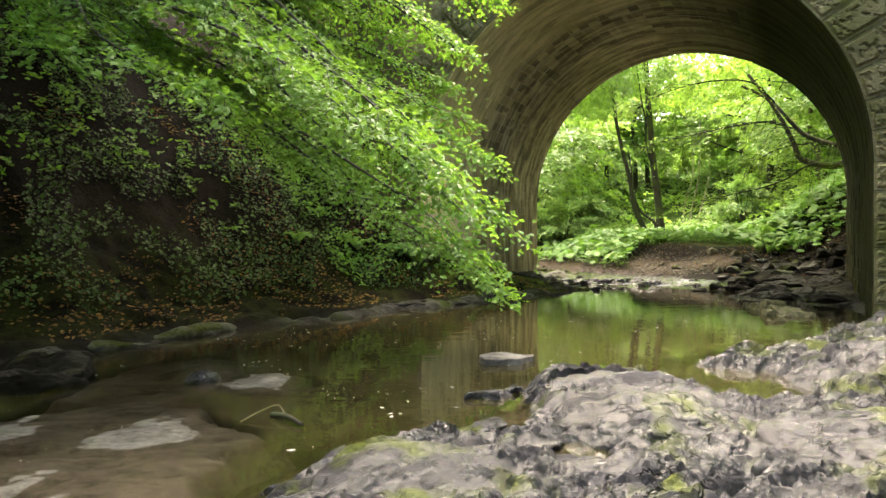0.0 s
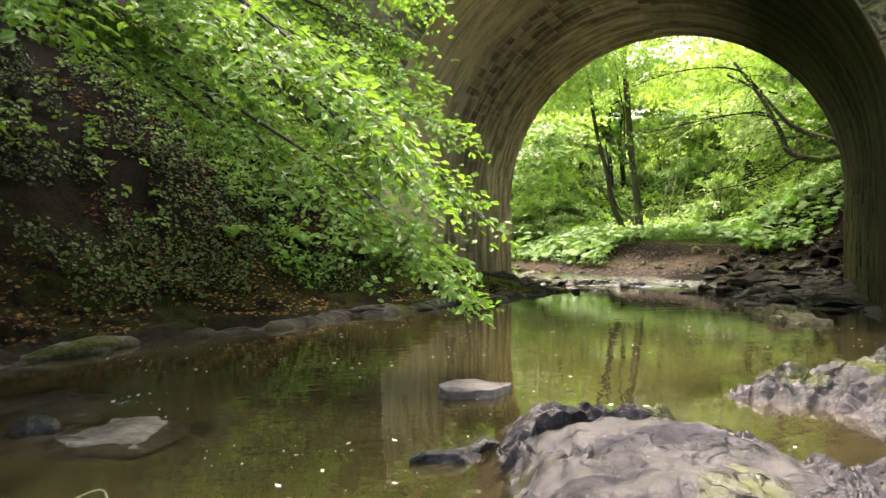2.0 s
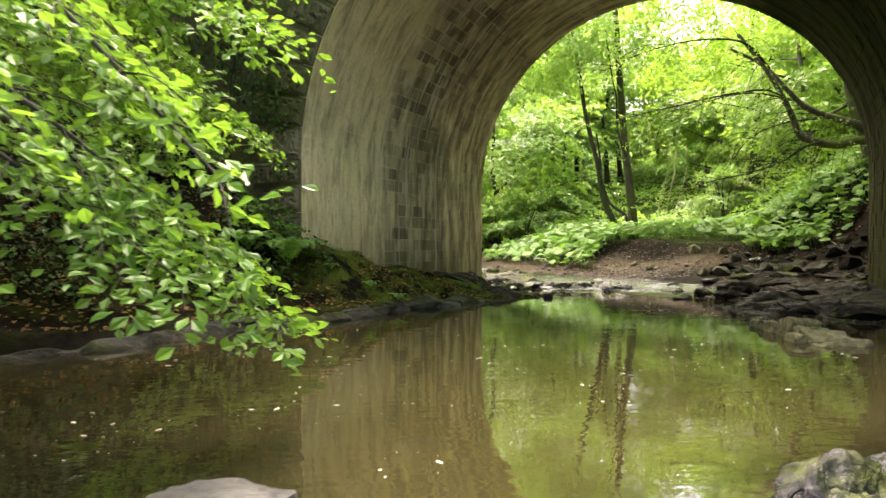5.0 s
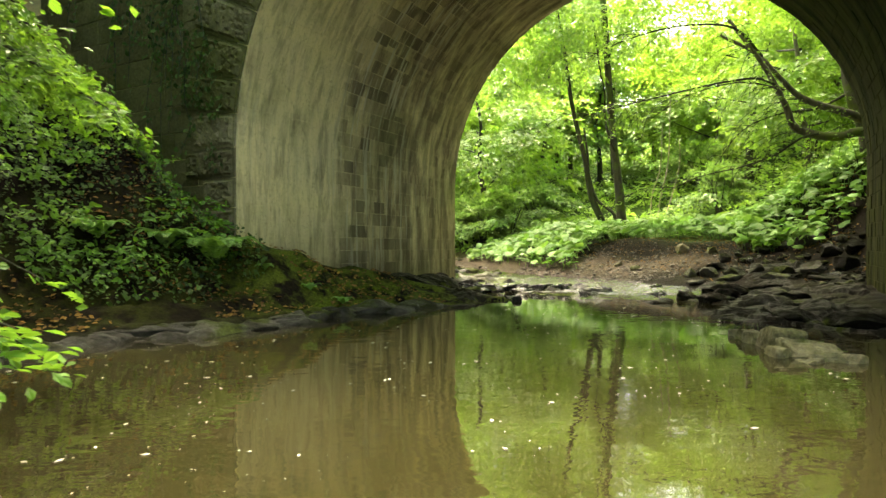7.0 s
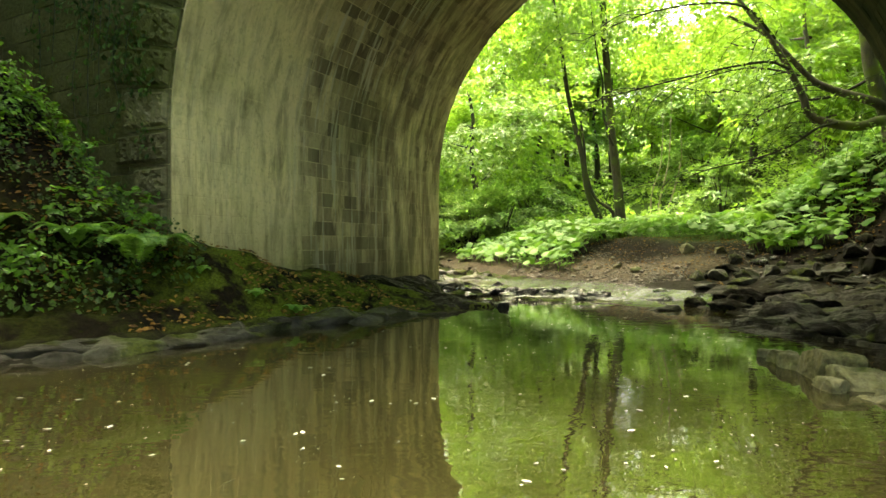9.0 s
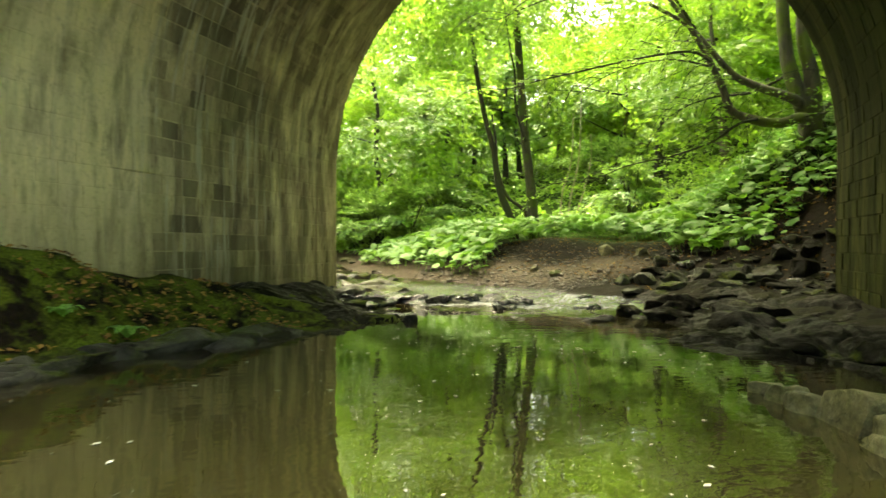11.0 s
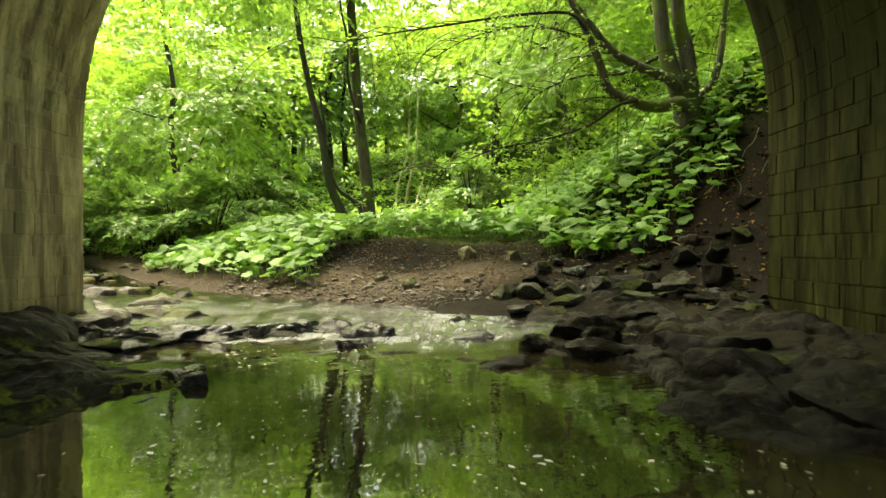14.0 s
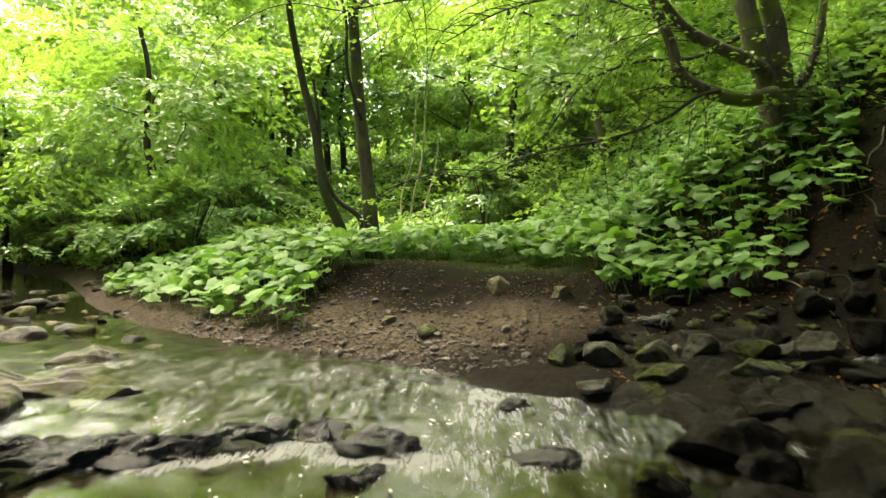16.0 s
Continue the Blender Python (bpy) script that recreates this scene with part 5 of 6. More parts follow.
# (17.8, 14.5) and (16.4, 11.2) stand unseen, added to shade the slope
SPOTS = [(5.5, 32, 0), (19, 38, 1), (16.8, 30.5, 2), (15.5, 24.5, 1), (20, 25, 0), (-3.4, 36, 2), (-4, 31, 1), (-4.6, 27.5, 1), (-7, 27, 0), (8, 40, 2), (14, 40, 0), (21, 35, 2), (1, 45, 0), (-8, 38, 2), (24, 19, 2), (18, 18.5, 1),
         (-12, 31, 2), (26, 28, 0), (5, 52, 2), (15, 52, 1), (-6, 50, 0), (24, 45, 1), (-16, 40, 1), (32, 36, 2),
         (5.2, 38, 1), (10, 46, 1), (18, 44, 1), (17.5, 34, 1), (-3, 40, 1), (6.5, 46, 0), (-11, 44, 1), (13, 58, 1), (2, 58, 1), (29, 48, 0), (20.5, 30, 1), (22, 22, 1), (26, 36, 1), (17.8, 14.5, 0), (16.4, 11.2, 2), (10.8, 41.5, 0), (12.6, 45, 2), (9.3, 38.5, 2), (12.8, 39, 2), (0.5, 43, 0), (-1.6, 40, 1), (2.2, 52, 2), (-2.2, 47, 1)]
for i, (x, y, k) in enumerate(SPOTS):
    m = pose(x, y, float(ground_z(x, y)[0]), 0, 0, 77 * i)
    if i < 3:
        order = (0, 1, 2)[i]
        kinds[order].matrix_world = m
    else:
        copy_thing(kinds[k], m)


def shrub(seed, size, n, mat, leaf, name, label, group):
    r = np.random.default_rng(seed)
    ob = tagged(new(name), label, "shrub", group)
    for _ in range(6):
        o = np.array((r.normal(0, 0.35), r.normal(0, 0.35), 1.0)) * size
        v, f = tube([(0, 0, -0.2), tuple(o * (0.4, 0.4, 0.45)), tuple(o * (0.9, 0.9, 0.9))], 0.03, 0.01, 5, 4)
        part("stem", mesh_from("stem", v, f, DARKBARK, True), ob)
    p, d = blob(r, n, (0, 0, size[2] * 0.62), np.array(size) * (1, 1, 0.6), 0.45, 18)
    crown(ob, "foliage", r, p, d, 20, 0.36, leaf, mat)
    return ob


bushes = [shrub(61, (1.7, 1.7, 2.6), 230, SHRUB, 0.17, "shrub", "dense green shrub on the far bank", "far bank shrubs"), shrub(62, (1.3, 1.3, 1.8), 190, SHRUB, 0.17, "shrub", "dense green shrub on the far bank", "far bank shrubs")]
BUSH = [(-0.3, 23.2, 0), (-0.8, 25.2, 1), (-1.5, 26.8, 0), (-3.4, 27.4, 1), (-0.4, 21.4, 1), (-3.0, 30.0, 0), (-5.5, 29.5, 0), (-0.6, 29.5, 1), (-1.8, 33.0, 0), (5.0, 32.4, 1), (5.8, 28.0, 1), (4.4, 34, 0), (-7, 33, 0), (7.5, 30.5, 1), (14.2, 28, 1), (5.0, 30.5, 1), (6.8, 33.5, 0), (-1.2, 28.2, 0), (15.5, 32, 0), (-1.8, 22.6, 0), (-3.2, 24.6, 0), (-5, 26.5, 0), (8.5, 35.5, 0), (17, 26.5, 1), (0.0, 24.4, 1), (-0.6, 31.5, 0), (-0.8, 35.0, 0), (2.6, 41.0, 0), (4.6, 36.5, 0), (-0.3, 29.6, 1), (1.0, 46.0, 0)]
for i, (x, y, k) in enumerate(BUSH):
    m = pose(x, y, float(ground_z(x, y)[0]), 0, 0, 51 * i)
    if i < 2:
        bushes[i].matrix_world = m
    else:
        copy_thing(bushes[k], m)


rng = np.random.default_rng(77)
n = 9000
x, y = rng.uniform(-14, 24, n), rng.uniform(22, 52, n)
h, *_, ins = terrain(x, y)
u, v = bridge_uv(x, y)
d = edge_distance(x, y, STREAM, True)
ok = ~ins & (v > 15.5) & (d > 0.5) & (lattice(x, y, 33, 1.6) > -0.35)
c = np.stack([x[ok], y[ok], h[ok] + rng.uniform(0.1, 0.9, ok.sum())], 1)
v, f = sprays(rng, c, rng.normal(0, 1, (len(c), 3)) * (1, 1, 0.2), 11, 0.34, 0.17, 0.3)
tagged(new("far_growth", mesh_from("far_growth", v, f, WOODS)), "green ground growth on the valley floor", "plants", kind="stuff")


# low growth that covers the upper slope
n = 2600
u, v = rng.uniform(9.3, 18, n), rng.uniform(9.8, 20, n)
x, y = ORIGIN.x + u * ACROSS.x + v * ALONG.x, ORIGIN.y + u * ACROSS.y + v * ALONG.y
ok = v > 9.6 + 0.5 * np.clip(u - 9.5, 0, 3) + 0.5 * lattice(x, y, 66, 0.8)
c = np.stack([x, y, ground_z(x, y) + rng.uniform(0.05, 0.4, n)], 1)[ok]
v, f = sprays(rng, c, rng.normal(0, 1, (len(c), 3)) * (1, 1, 0.2) + (-0.5, -0.4, 0), 12, 0.28, 0.13, 0.3)
tagged(new("slope_growth", mesh_from("slope_growth", v, f, WOODS)), "bright green low growth on the upper slope", "plants", kind="stuff")


# ---- butterbur beds ----
def herb_leaf(seed):
    """A broad kidney-shaped leaf on its stalk, base at the origin, blade about one across."""
    r = random.Random(seed)
    n = 18
    v = [(0.0, 0.05, 0.0)]
    tilt = r.uniform(0.1, 0.35)
    for ring, rad in ((1, 0.27), (2, 0.5)):
        for i in range(n):
            a = 2 * math.pi * i / n
            k = rad * (1 - 0.42 * max(0.0, math.cos(a + math.pi / 2) ** 9)) * (1 + 0.06 * math.sin(6 * a + seed) + r.uniform(-0.06, 0.06) * (ring - 1))
            x, y = math.cos(a) * k, math.sin(a) * k
            z = 0.09 * (rad / 0.5) + 0.045 * math.sin(a * 5 + seed) * (ring - 1) - 0.14 * (rad / 0.5) ** 2 - tilt * y
            v.append((x, y, z))
    tri = [(0, 1 + i, 1 + (i + 1) % n) for i in range(n)]
    for i in range(n):
        a, b, c, d = 1 + i, 1 + (i + 1) % n, 1 + n + (i + 1) % n, 1 + n + i
        tri += [(a, d, c), (a, c, b)]
    k = len(v)
    for h in (0.0, -1.0):
        v += [(0.02 + h * 0.1, 0.05, h), (-0.015 + h * 0.1, 0.07, h), (-0.01 + h * 0.1, 0.03, h)]
    for i in range(3):
        j = (i + 1) % 3
        tri += [(k + i, k + j, k + 3 + j), (k + i, k + 3 + j, k + 3 + i)]
    return np.array(v), np.array(tri)


LEAFKIND = [herb_leaf(s) for s in range(5)]
LEAFMESH = [mesh_from("leaf", v, f, HERB, True) for v, f in LEAFKIND]


def herb_bed(label, spots, near, seed, lean):
    r = random.Random(seed)
    x0, y0 = spots[0][:2]
    bed = tagged(new("butterbur_bed"), label, "plant", "butterbur beds")
    bed.location = (x0, y0, float(ground_z(x0, y0)[0]))
    zs = ground_z([s[0] for s in spots], [s[1] for s in spots])
    vs, count = [], 0
    for (x, y, tall, size), z in zip(spots, zs):
        turn = r.uniform(0, 360)
        up = Vector((0, 0, 1)) - lean * (ACROSS * 0.55 + ALONG * 0.45) + Vector((r.gauss(0, 0.34), r.gauss(0, 0.34), 0))
        m = Matrix.Translation((x - bed.location.x, y - bed.location.y, z + tall - bed.location.z)) @ up.to_track_quat("Z", "Y").to_matrix().to_4x4() @ pose(0, 0, 0, 0, 0, turn) @ Matrix.Scale(size, 4)
        k = r.randrange(5)
        if count < 300 and near(x, y):
            ob = part("leaf", LEAFMESH[k], bed)
            ob.matrix_basis = m
            count += 1
        else:
            v, f = LEAFKIND[k]
            a = np.array(m)
            vs.append((v @ a[:3, :3].T + a[:3, 3], f))
    if vs:
        v, f = joined(vs)
        part("leaf_mass", mesh_from("leaf_mass", v, f, HERB, True), bed)["kind"] = "stuff"


rr = random.Random(8)
left_bed, right_bed = [], []
for _ in range(20000):
    x, y = rr.uniform(2.5, 16), rr.uniform(15, 30)
    u, v = bridge_uv(x, y)
    d = float(edge_distance(np.array([x]), np.array([y]), RIGHT_EDGE)[0])
    if inside(np.array([x]), np.array([y]), STREAM)[0]:
        continue
    foot = u - 7.2 + 0.10 * max(v - 7, 0)
    gap = math.hypot((x - 8.2) / 1.9, (y - 19.6) / 2.2)
    if v > 9.0 and d > 0.35 and foot < -0.7 and gap > 1.0 and y < 27 and x > 3.75 - 0.03 * (y - 22) + 0.25 * math.sin(3 * y) and rr.random() < 0.9:
        left_bed.append((x, y, rr.uniform(0.22, 0.62) * min(1, 0.5 + d * 0.4), rr.choice((0.11, 0.16, 0.20, 0.24, 0.29)) * rr.uniform(0.85, 1.1)))
    elif foot > -0.9 and v > 8.65 + 1.1 * min(max(0, u - 8.3), 1.6) + 0.7 * float(lattice(np.array([x]), np.array([y]), 34, 0.7)[0]) and gap > 1.0 and v < 19 and x < 16:
        right_bed.append((x, y, rr.uniform(0.08, 0.45), rr.choice((0.10, 0.14, 0.18, 0.21, 0.24)) * rr.uniform(0.85, 1.1) * (0.6 if u > 9.8 or v > 12.5 else 1.0)))
rr.shuffle(left_bed)
rr.shuffle(right_bed)
left_bed, right_bed = left_bed[:3100], right_bed[:4500]
herb_bed("bed of broad pale green butterbur leaves beside the gravel", left_bed, lambda x, y: bridge_uv(x, y)[1] < 13.5, 1, 0.25)
herb_bed("butterbur leaves covering the steep shaded slope", right_bed, lambda x, y: bridge_uv(x, y)[1] < 11.5, 2, 0.30)

# ---- left bank growth ----
rng = np.random.default_rng(12)
n = 64000
x, y = rng.uniform(-9, 0.2, n), rng.uniform(2.0, 13.2, n)
h, *_, ins = terrain(x, y)
dl, dr = edge_distance(x, y, LEFT_EDGE), edge_distance(x, y, RIGHT_EDGE)
u, v = bridge_uv(x, y)
thick = lattice(x, y, 20, 0.8) + 0.6 * lattice(x, y, 21, 0.3)
ok = ~ins & (dl < dr) & (v < -0.05) & (dl > 0.7) & (dl < 7) & (thick > np.where(y < 8.5, 0.08, -0.25))
x, y, h = x[ok], y[ok], h[ok]
c = np.stack([x, y, h + rng.uniform(0.02, 0.22, len(x))], 1)
ax = np.stack([rng.normal(0.5, 0.6, len(x)), rng.normal(-0.5, 0.6, len(x)), rng.normal(-0.6, 0.4, len(x))], 1)
nr = np.stack([rng.normal(0.5, 0.4, len(x)), rng.normal(-0.4, 0.4, len(x)), rng.normal(0.8, 0.3, len(x))], 1)
v, f = leaves(c, ax, nr, 0.028 + 0.06 * rng.random(len(x)) ** 2, 0.85)
tagged(new("ivy", mesh_from("ivy", v, f, IVY)), "dark ivy and bramble trailing over the steep bank", "ivy", kind="stuff")
n = 26000
x, y = rng.uniform(-8, 2.6, n), rng.uniform(3.0, 15, n)
h, *_, ins = terrain(x, y)
dl, dr = edge_distance(x, y, LEFT_EDGE), edge_distance(x, y, RIGHT_EDGE)
u, v = bridge_uv(x, y)
ok = ~ins & (dl < dr) & (dl > 0.2) & (dl < 4) & (lattice(x, y, 22, 0.7) > np.where(dl < 1.2, -0.3, 0.3)) & ((v < -0.05) | ((u > 0.1) & (v < 2.5)))
x, y, h = x[ok], y[ok], h[ok]
c = np.stack([x, y, h + 0.02], 1)
v, f = leaves(c, rng.normal(0, 1, (len(x), 3)) * (1, 1, 0.3), rng.normal(0, 0.35, (len(x), 3)) + (0.3, -0.3, 1), rng.uniform(0.035, 0.08, len(x)), 0.6)
tagged(new("leaf_litter", mesh_from("leaf_litter", v, f, DEADLEAF)), "brown and yellow fallen leaves lying on the bank", "leaves", kind="stuff")


n = 5200
x, y = rng.uniform(-9, -0.2, n), rng.uniform(4.0, 13.5, n)
h, *_, ins = terrain(x, y)
dl, dr = edge_distance(x, y, LEFT_EDGE), edge_distance(x, y, RIGHT_EDGE)
u, v = bridge_uv(x, y)
ok = ~ins & (dl < dr) & (v < -0.25) & (((dl > 1.5) & (dl + 0.9 * lattice(x, y, 25, 1.3) > 2.2) & (y > 6.5) & (rng.random(n) < 0.2)) | ((dl > 0.8) & (v > -2.6) & (lattice(x, y, 25, 0.6) > -0.35)))
c = np.stack([x[ok], y[ok], h[ok] + rng.uniform(0.1, 0.4, ok.sum())], 1)
o = np.tile((0.7, -0.6, -0.1), (len(c), 1)) + rng.normal(0, 0.4, (len(c), 3))
v, f = sprays(rng, c, o, 9, 0.20, 0.085, 0.4, leaves, 0.4)
tagged(new("undergrowth", mesh_from("undergrowth", v, f, BEECH)), "bright leafy undergrowth on the upper bank", "plants", kind="stuff")


def pebbles(name, label, xs, ys, sizes, mat, seed):
    """Many small rounded stones in one mesh."""
    r = np.random.default_rng(seed)
    bm = bmesh.new()
    bmesh.ops.create_icosphere(bm, subdivisions=1, radius=1.0)
    base, tri = np.array([q.co[:] for q in bm.verts]), np.array([[q.index for q in fc.verts] for fc in bm.faces])
    bm.free()
    zs = ground_z(xs, ys)
    ang = r.uniform(0, 6.28, len(xs))
    sc = np.stack([sizes, sizes * r.uniform(0.6, 0.9, len(xs)), sizes * r.uniform(0.35, 0.7, len(xs))], 1)
    v = base[None] * (1 + r.uniform(-0.18, 0.18, (len(xs), len(base), 1))) * sc[:, None]
    c, q = np.cos(ang)[:, None], np.sin(ang)[:, None]
    v = np.stack([v[..., 0] * c - v[..., 1] * q, v[..., 0] * q + v[..., 1] * c, v[..., 2]], -1) + np.stack([xs, ys, zs + sc[:, 2] * 0.35], 1)[:, None]
    f = tri[None] + (np.arange(len(xs)) * len(base))[:, None, None]
    return tagged(new(name, mesh_from(name, v.reshape(-1, 3), f.reshape(-1, 3), mat)), label, "gravel", kind="stuff")


n = 42000
x, y = rng.uniform(2, 11.5, n), rng.uniform(14, 26, n)
h, *_, ins = terrain(x, y)
u, v = bridge_uv(x, y)
d = edge_distance(x, y, RIGHT_EDGE)
ok = (~ins | (h > water_level(x, y) - 0.03)) & (v > 7.6) & (d < 2.6 + 0.8 * lattice(x, y, 26, 0.8)) & (u < 7.4 - 0.5 * step(9, 7, v)) & (u > 0) & (rng.random(n) < 0.12 + 0.8 * step(1.5, 0.1, d + 0.35 * lattice(x, y, 37, 0.5)))
pebbles("gravel", "brown and grey gravel on the beach", x[ok], y[ok], rng.uniform(0.010, 0.034, ok.sum()) * (1 + 1.4 * (rng.random(ok.sum()) > 0.95)), GRAVEL, 4)

n = 6500
u, z = rng.uniform(-4.4, -0.15, n), rng.uniform(1.0, 7.5, n)
ok = (lattice(u, z, 27, 0.7) + 0.5 * lattice(u, z, 28, 0.25) > 0.15) & (u < -0.1 - 0.3 * (z > 3) + 0.4 * lattice(u, z, 29, 0.5))
u, z = u[ok], z[ok]
c = np.array([BRIDGE @ Vector((a, -rng.uniform(0.06, 0.16), b)) for a, b in zip(u, z)])
out = np.tile(-np.array(ALONG), (len(c), 1))
v, f = leaves(c, rng.normal(0, 0.5, (len(c), 3)) + (0, 0, -1.0), out + rng.normal(0, 0.35, (len(c), 3)), rng.uniform(0.04, 0.09, len(c)), 0.8)
tagged(new("wall_ivy", mesh_from("wall_ivy", v, f, IVY)), "thin ivy hanging down the mossy bridge face", "ivy", kind="stuff")

for i in range(16):
    u0, top = rng.uniform(-3.8, -0.35), rng.uniform(3.5, 7.0)
    low = max(top - rng.uniform(1.2, 3.2), 1.2)
    pts = [tuple(BRIDGE @ Vector((u0 + rng.normal(0, 0.06), -0.09 - 0.02 * k, top + (low - top) * k / 4))) for k in range(5)]
    vine = tagged(new("ivy_vine"), "thin ivy vine hanging down the bridge face", "ivy", "hanging vines")
    vine.location = pts[0]
    limb(vine, "stem", pts, 0.010, 0.004, DARKBARK, 5)
    line = spline(pts, 9)
    line = line[rng.integers(0, len(line), 40)] + rng.normal(0, 0.04, (40, 3))
    vv, ff = leaves(line, rng.normal(0, 0.5, (40, 3)) + (0, 0, -1.0), np.tile(-np.array(ALONG), (40, 1)) + rng.normal(0, 0.4, (40, 3)), rng.uniform(0.05, 0.10, 40), 0.85)
    part("foliage", mesh_from("foliage", vv - np.array(vine.location), ff, IVY), vine)

# ---- overhanging beech branches from the left bank ----
bank_tree = tree_thing("bank_beech", "beech leaning over the stream with long leafy branches", (-6.5, 7.5, 3.2))
limb(bank_tree, "trunk", [(-7.0, 7.8, 2.6), (-6.3, 7.2, 4.5), (-5.6, 6.8, 7), (-5.2, 6.6, 11)], 0.3, 0.12, DARKBARK, 12, 0.05, 0.15)
START = [(-6.2, 7.2, 4.8), (-5.9, 7.0, 5.6), (-5.6, 6.8, 6.8), (-6.4, 7.3, 4.4)]
ENDS = [(0.80, 6.5, 0.57), (0.55, 6.2, 0.95), (0.77, 5.5, 1.2), (0.3, 5.0, 1.35), (0.6, 6.65, 2.05), (0.35, 7.2, 2.6), (0.5, 7.5, 3.4), (0.06, 4.8, 1.75), (-0.6, 4.5, 2.1), (-1.5, 4.4, 2.2), 
        (0.9, 9.0, 4.7), (0.2, 8.6, 4.0), (-0.2, 8.4, 2.9), (0.1, 8.6, 1.85), (-0.4, 8.7, 2.3), (-1.2, 5.4, 2.7), (-2.0, 6.0, 3.2), (-3.0, 4.8, 2.7), (-1.0, 7.6, 4.6), (-0.9, 6.6, 2.1), (-3.6, 5.0, 3.6), (0.5, 5.9, 0.85),
        (-1.3, 8.0, 3.7), (-0.5, 8.0, 3.9), (-2.1, 7.0, 3.6), (-1.6, 7.4, 4.2), (-0.8, 7.8, 3.3), (-2.6, 6.0, 3.0), (-3.4, 5.8, 3.2), (-1.9, 6.6, 2.7), (-2.8, 7.5, 4.2), (-0.2, 9.5, 5.2), (-1.5, 9.5, 4.8), (0.3, 8.2, 3.2), (-0.3, 7.6, 2.5), (-0.95, 10.3, 2.15), (-1.2, 10.9, 2.6), (-1.6, 10.2, 2.4), (-1.1, 9.8, 1.95), (-1.8, 10.9, 3.0), (-2.2, 10.0, 2.7), (-1.5, 9.6, 2.2)]
twigs, cs, outs = [], [], []
for i, end in enumerate(ENDS):
    a, b = np.array(START[(i * 7) % 4 if end[2] < 4 else 2]), np.array(end)
    mid = a * 0.5 + b * 0.5 + np.array((rng.normal(0, 0.2), rng.normal(0, 0.2), 0.45 + rng.normal(0, 0.1)))
    late = a * 0.18 + b * 0.82 + np.array((rng.normal(0, 0.1), rng.normal(0, 0.1), 0.22))
    pts = [a, mid, late, b]
    limb(bank_tree, "bough", pts, 0.035, 0.005, DARKBARK, 7, 0.05)
    line = spline(pts, 14)
    tang = unit(np.gradient(line, axis=0))
    for k in range(15, len(line)):
        lat = unit(np.cross(tang[k], (0, 0, 1.0)))
        for sgn in (-1, 1):
            if rng.random() < 0.2:
                continue
            o = unit(tang[k] * 0.75 + lat * sgn * rng.uniform(0.5, 1.1) + np.array((0, 0, rng.normal(-0.05, 0.15))))
            ln = rng.uniform(0.35, 0.85) * (1.0 if k < len(line) - 8 else 0.4)
            q = [line[k], line[k] + o * ln * 0.5 + (0, 0, 0.02), line[k] + o * ln + (0, 0, -0.12 * ln)]
            twigs.append(tube(q, 0.005, 0.002, 4, 3))
            for s in spline(q, 3)[2::2]:
                cs.append(s)
                outs.append(o)
v, f = joined(twigs)
part("twig_mass", mesh_from("twig_mass", v - np.array(bank_tree.location), f, DARKBARK, True), bank_tree)["kind"] = "stuff"
v, f = sprays(rng, cs, outs, 9, 0.20, 0.064, 0.3, leaves, 0.35)
part("leaf_sprays", mesh_from("leaf_sprays", v - np.array(bank_tree.location), f, BEECH), bank_tree)["kind"] = "stuff"
p, d = blob(rng, 700, (-6.0, 7.0, 9.0), (5.0, 5.0, 3.6))
crown(bank_tree, "crown", rng, p, d, 34, 0.6, 0.12, BEECH)
# second layer of foliage above the view, added to keep light off the bank
p, d = blob(rng, 1000, (-4.6, 6.6, 6.6), (4.2, 4.4, 1.4))
crown(bank_tree, "lower_shade_crown", rng, p, d, 34, 0.55, 0.12, BEECH)

# trees round the near banks, mostly out of view, added for their shade
for i, (x, y, k) in enumerate([(-10.5, 2.0, 1), (-9.0, 12.0, 0), (-12.5, 7.5, 2), (-7.5, -3.0, 1), (-13, -3, 0), (-8.0, 4.8, 2), (-7.6, 10.2, 2), (-9.8, 8.2, 2), (12.5, 5.5, 2), (-6.8, 0.8, 2), (-5.5, -5.5, 0), (-10.5, 5.5, 0), (-6.3, 11.4, 2), (-6.8, 14.0, 2), (9.8, 2.6, 2), (9.5, -2.5, 0), (12.5, 0.5, 1)]):
    copy_thing(kinds[k], pose(x, y, float(ground_z(x, y)[0]), 0, 0, 40 + 63 * i))

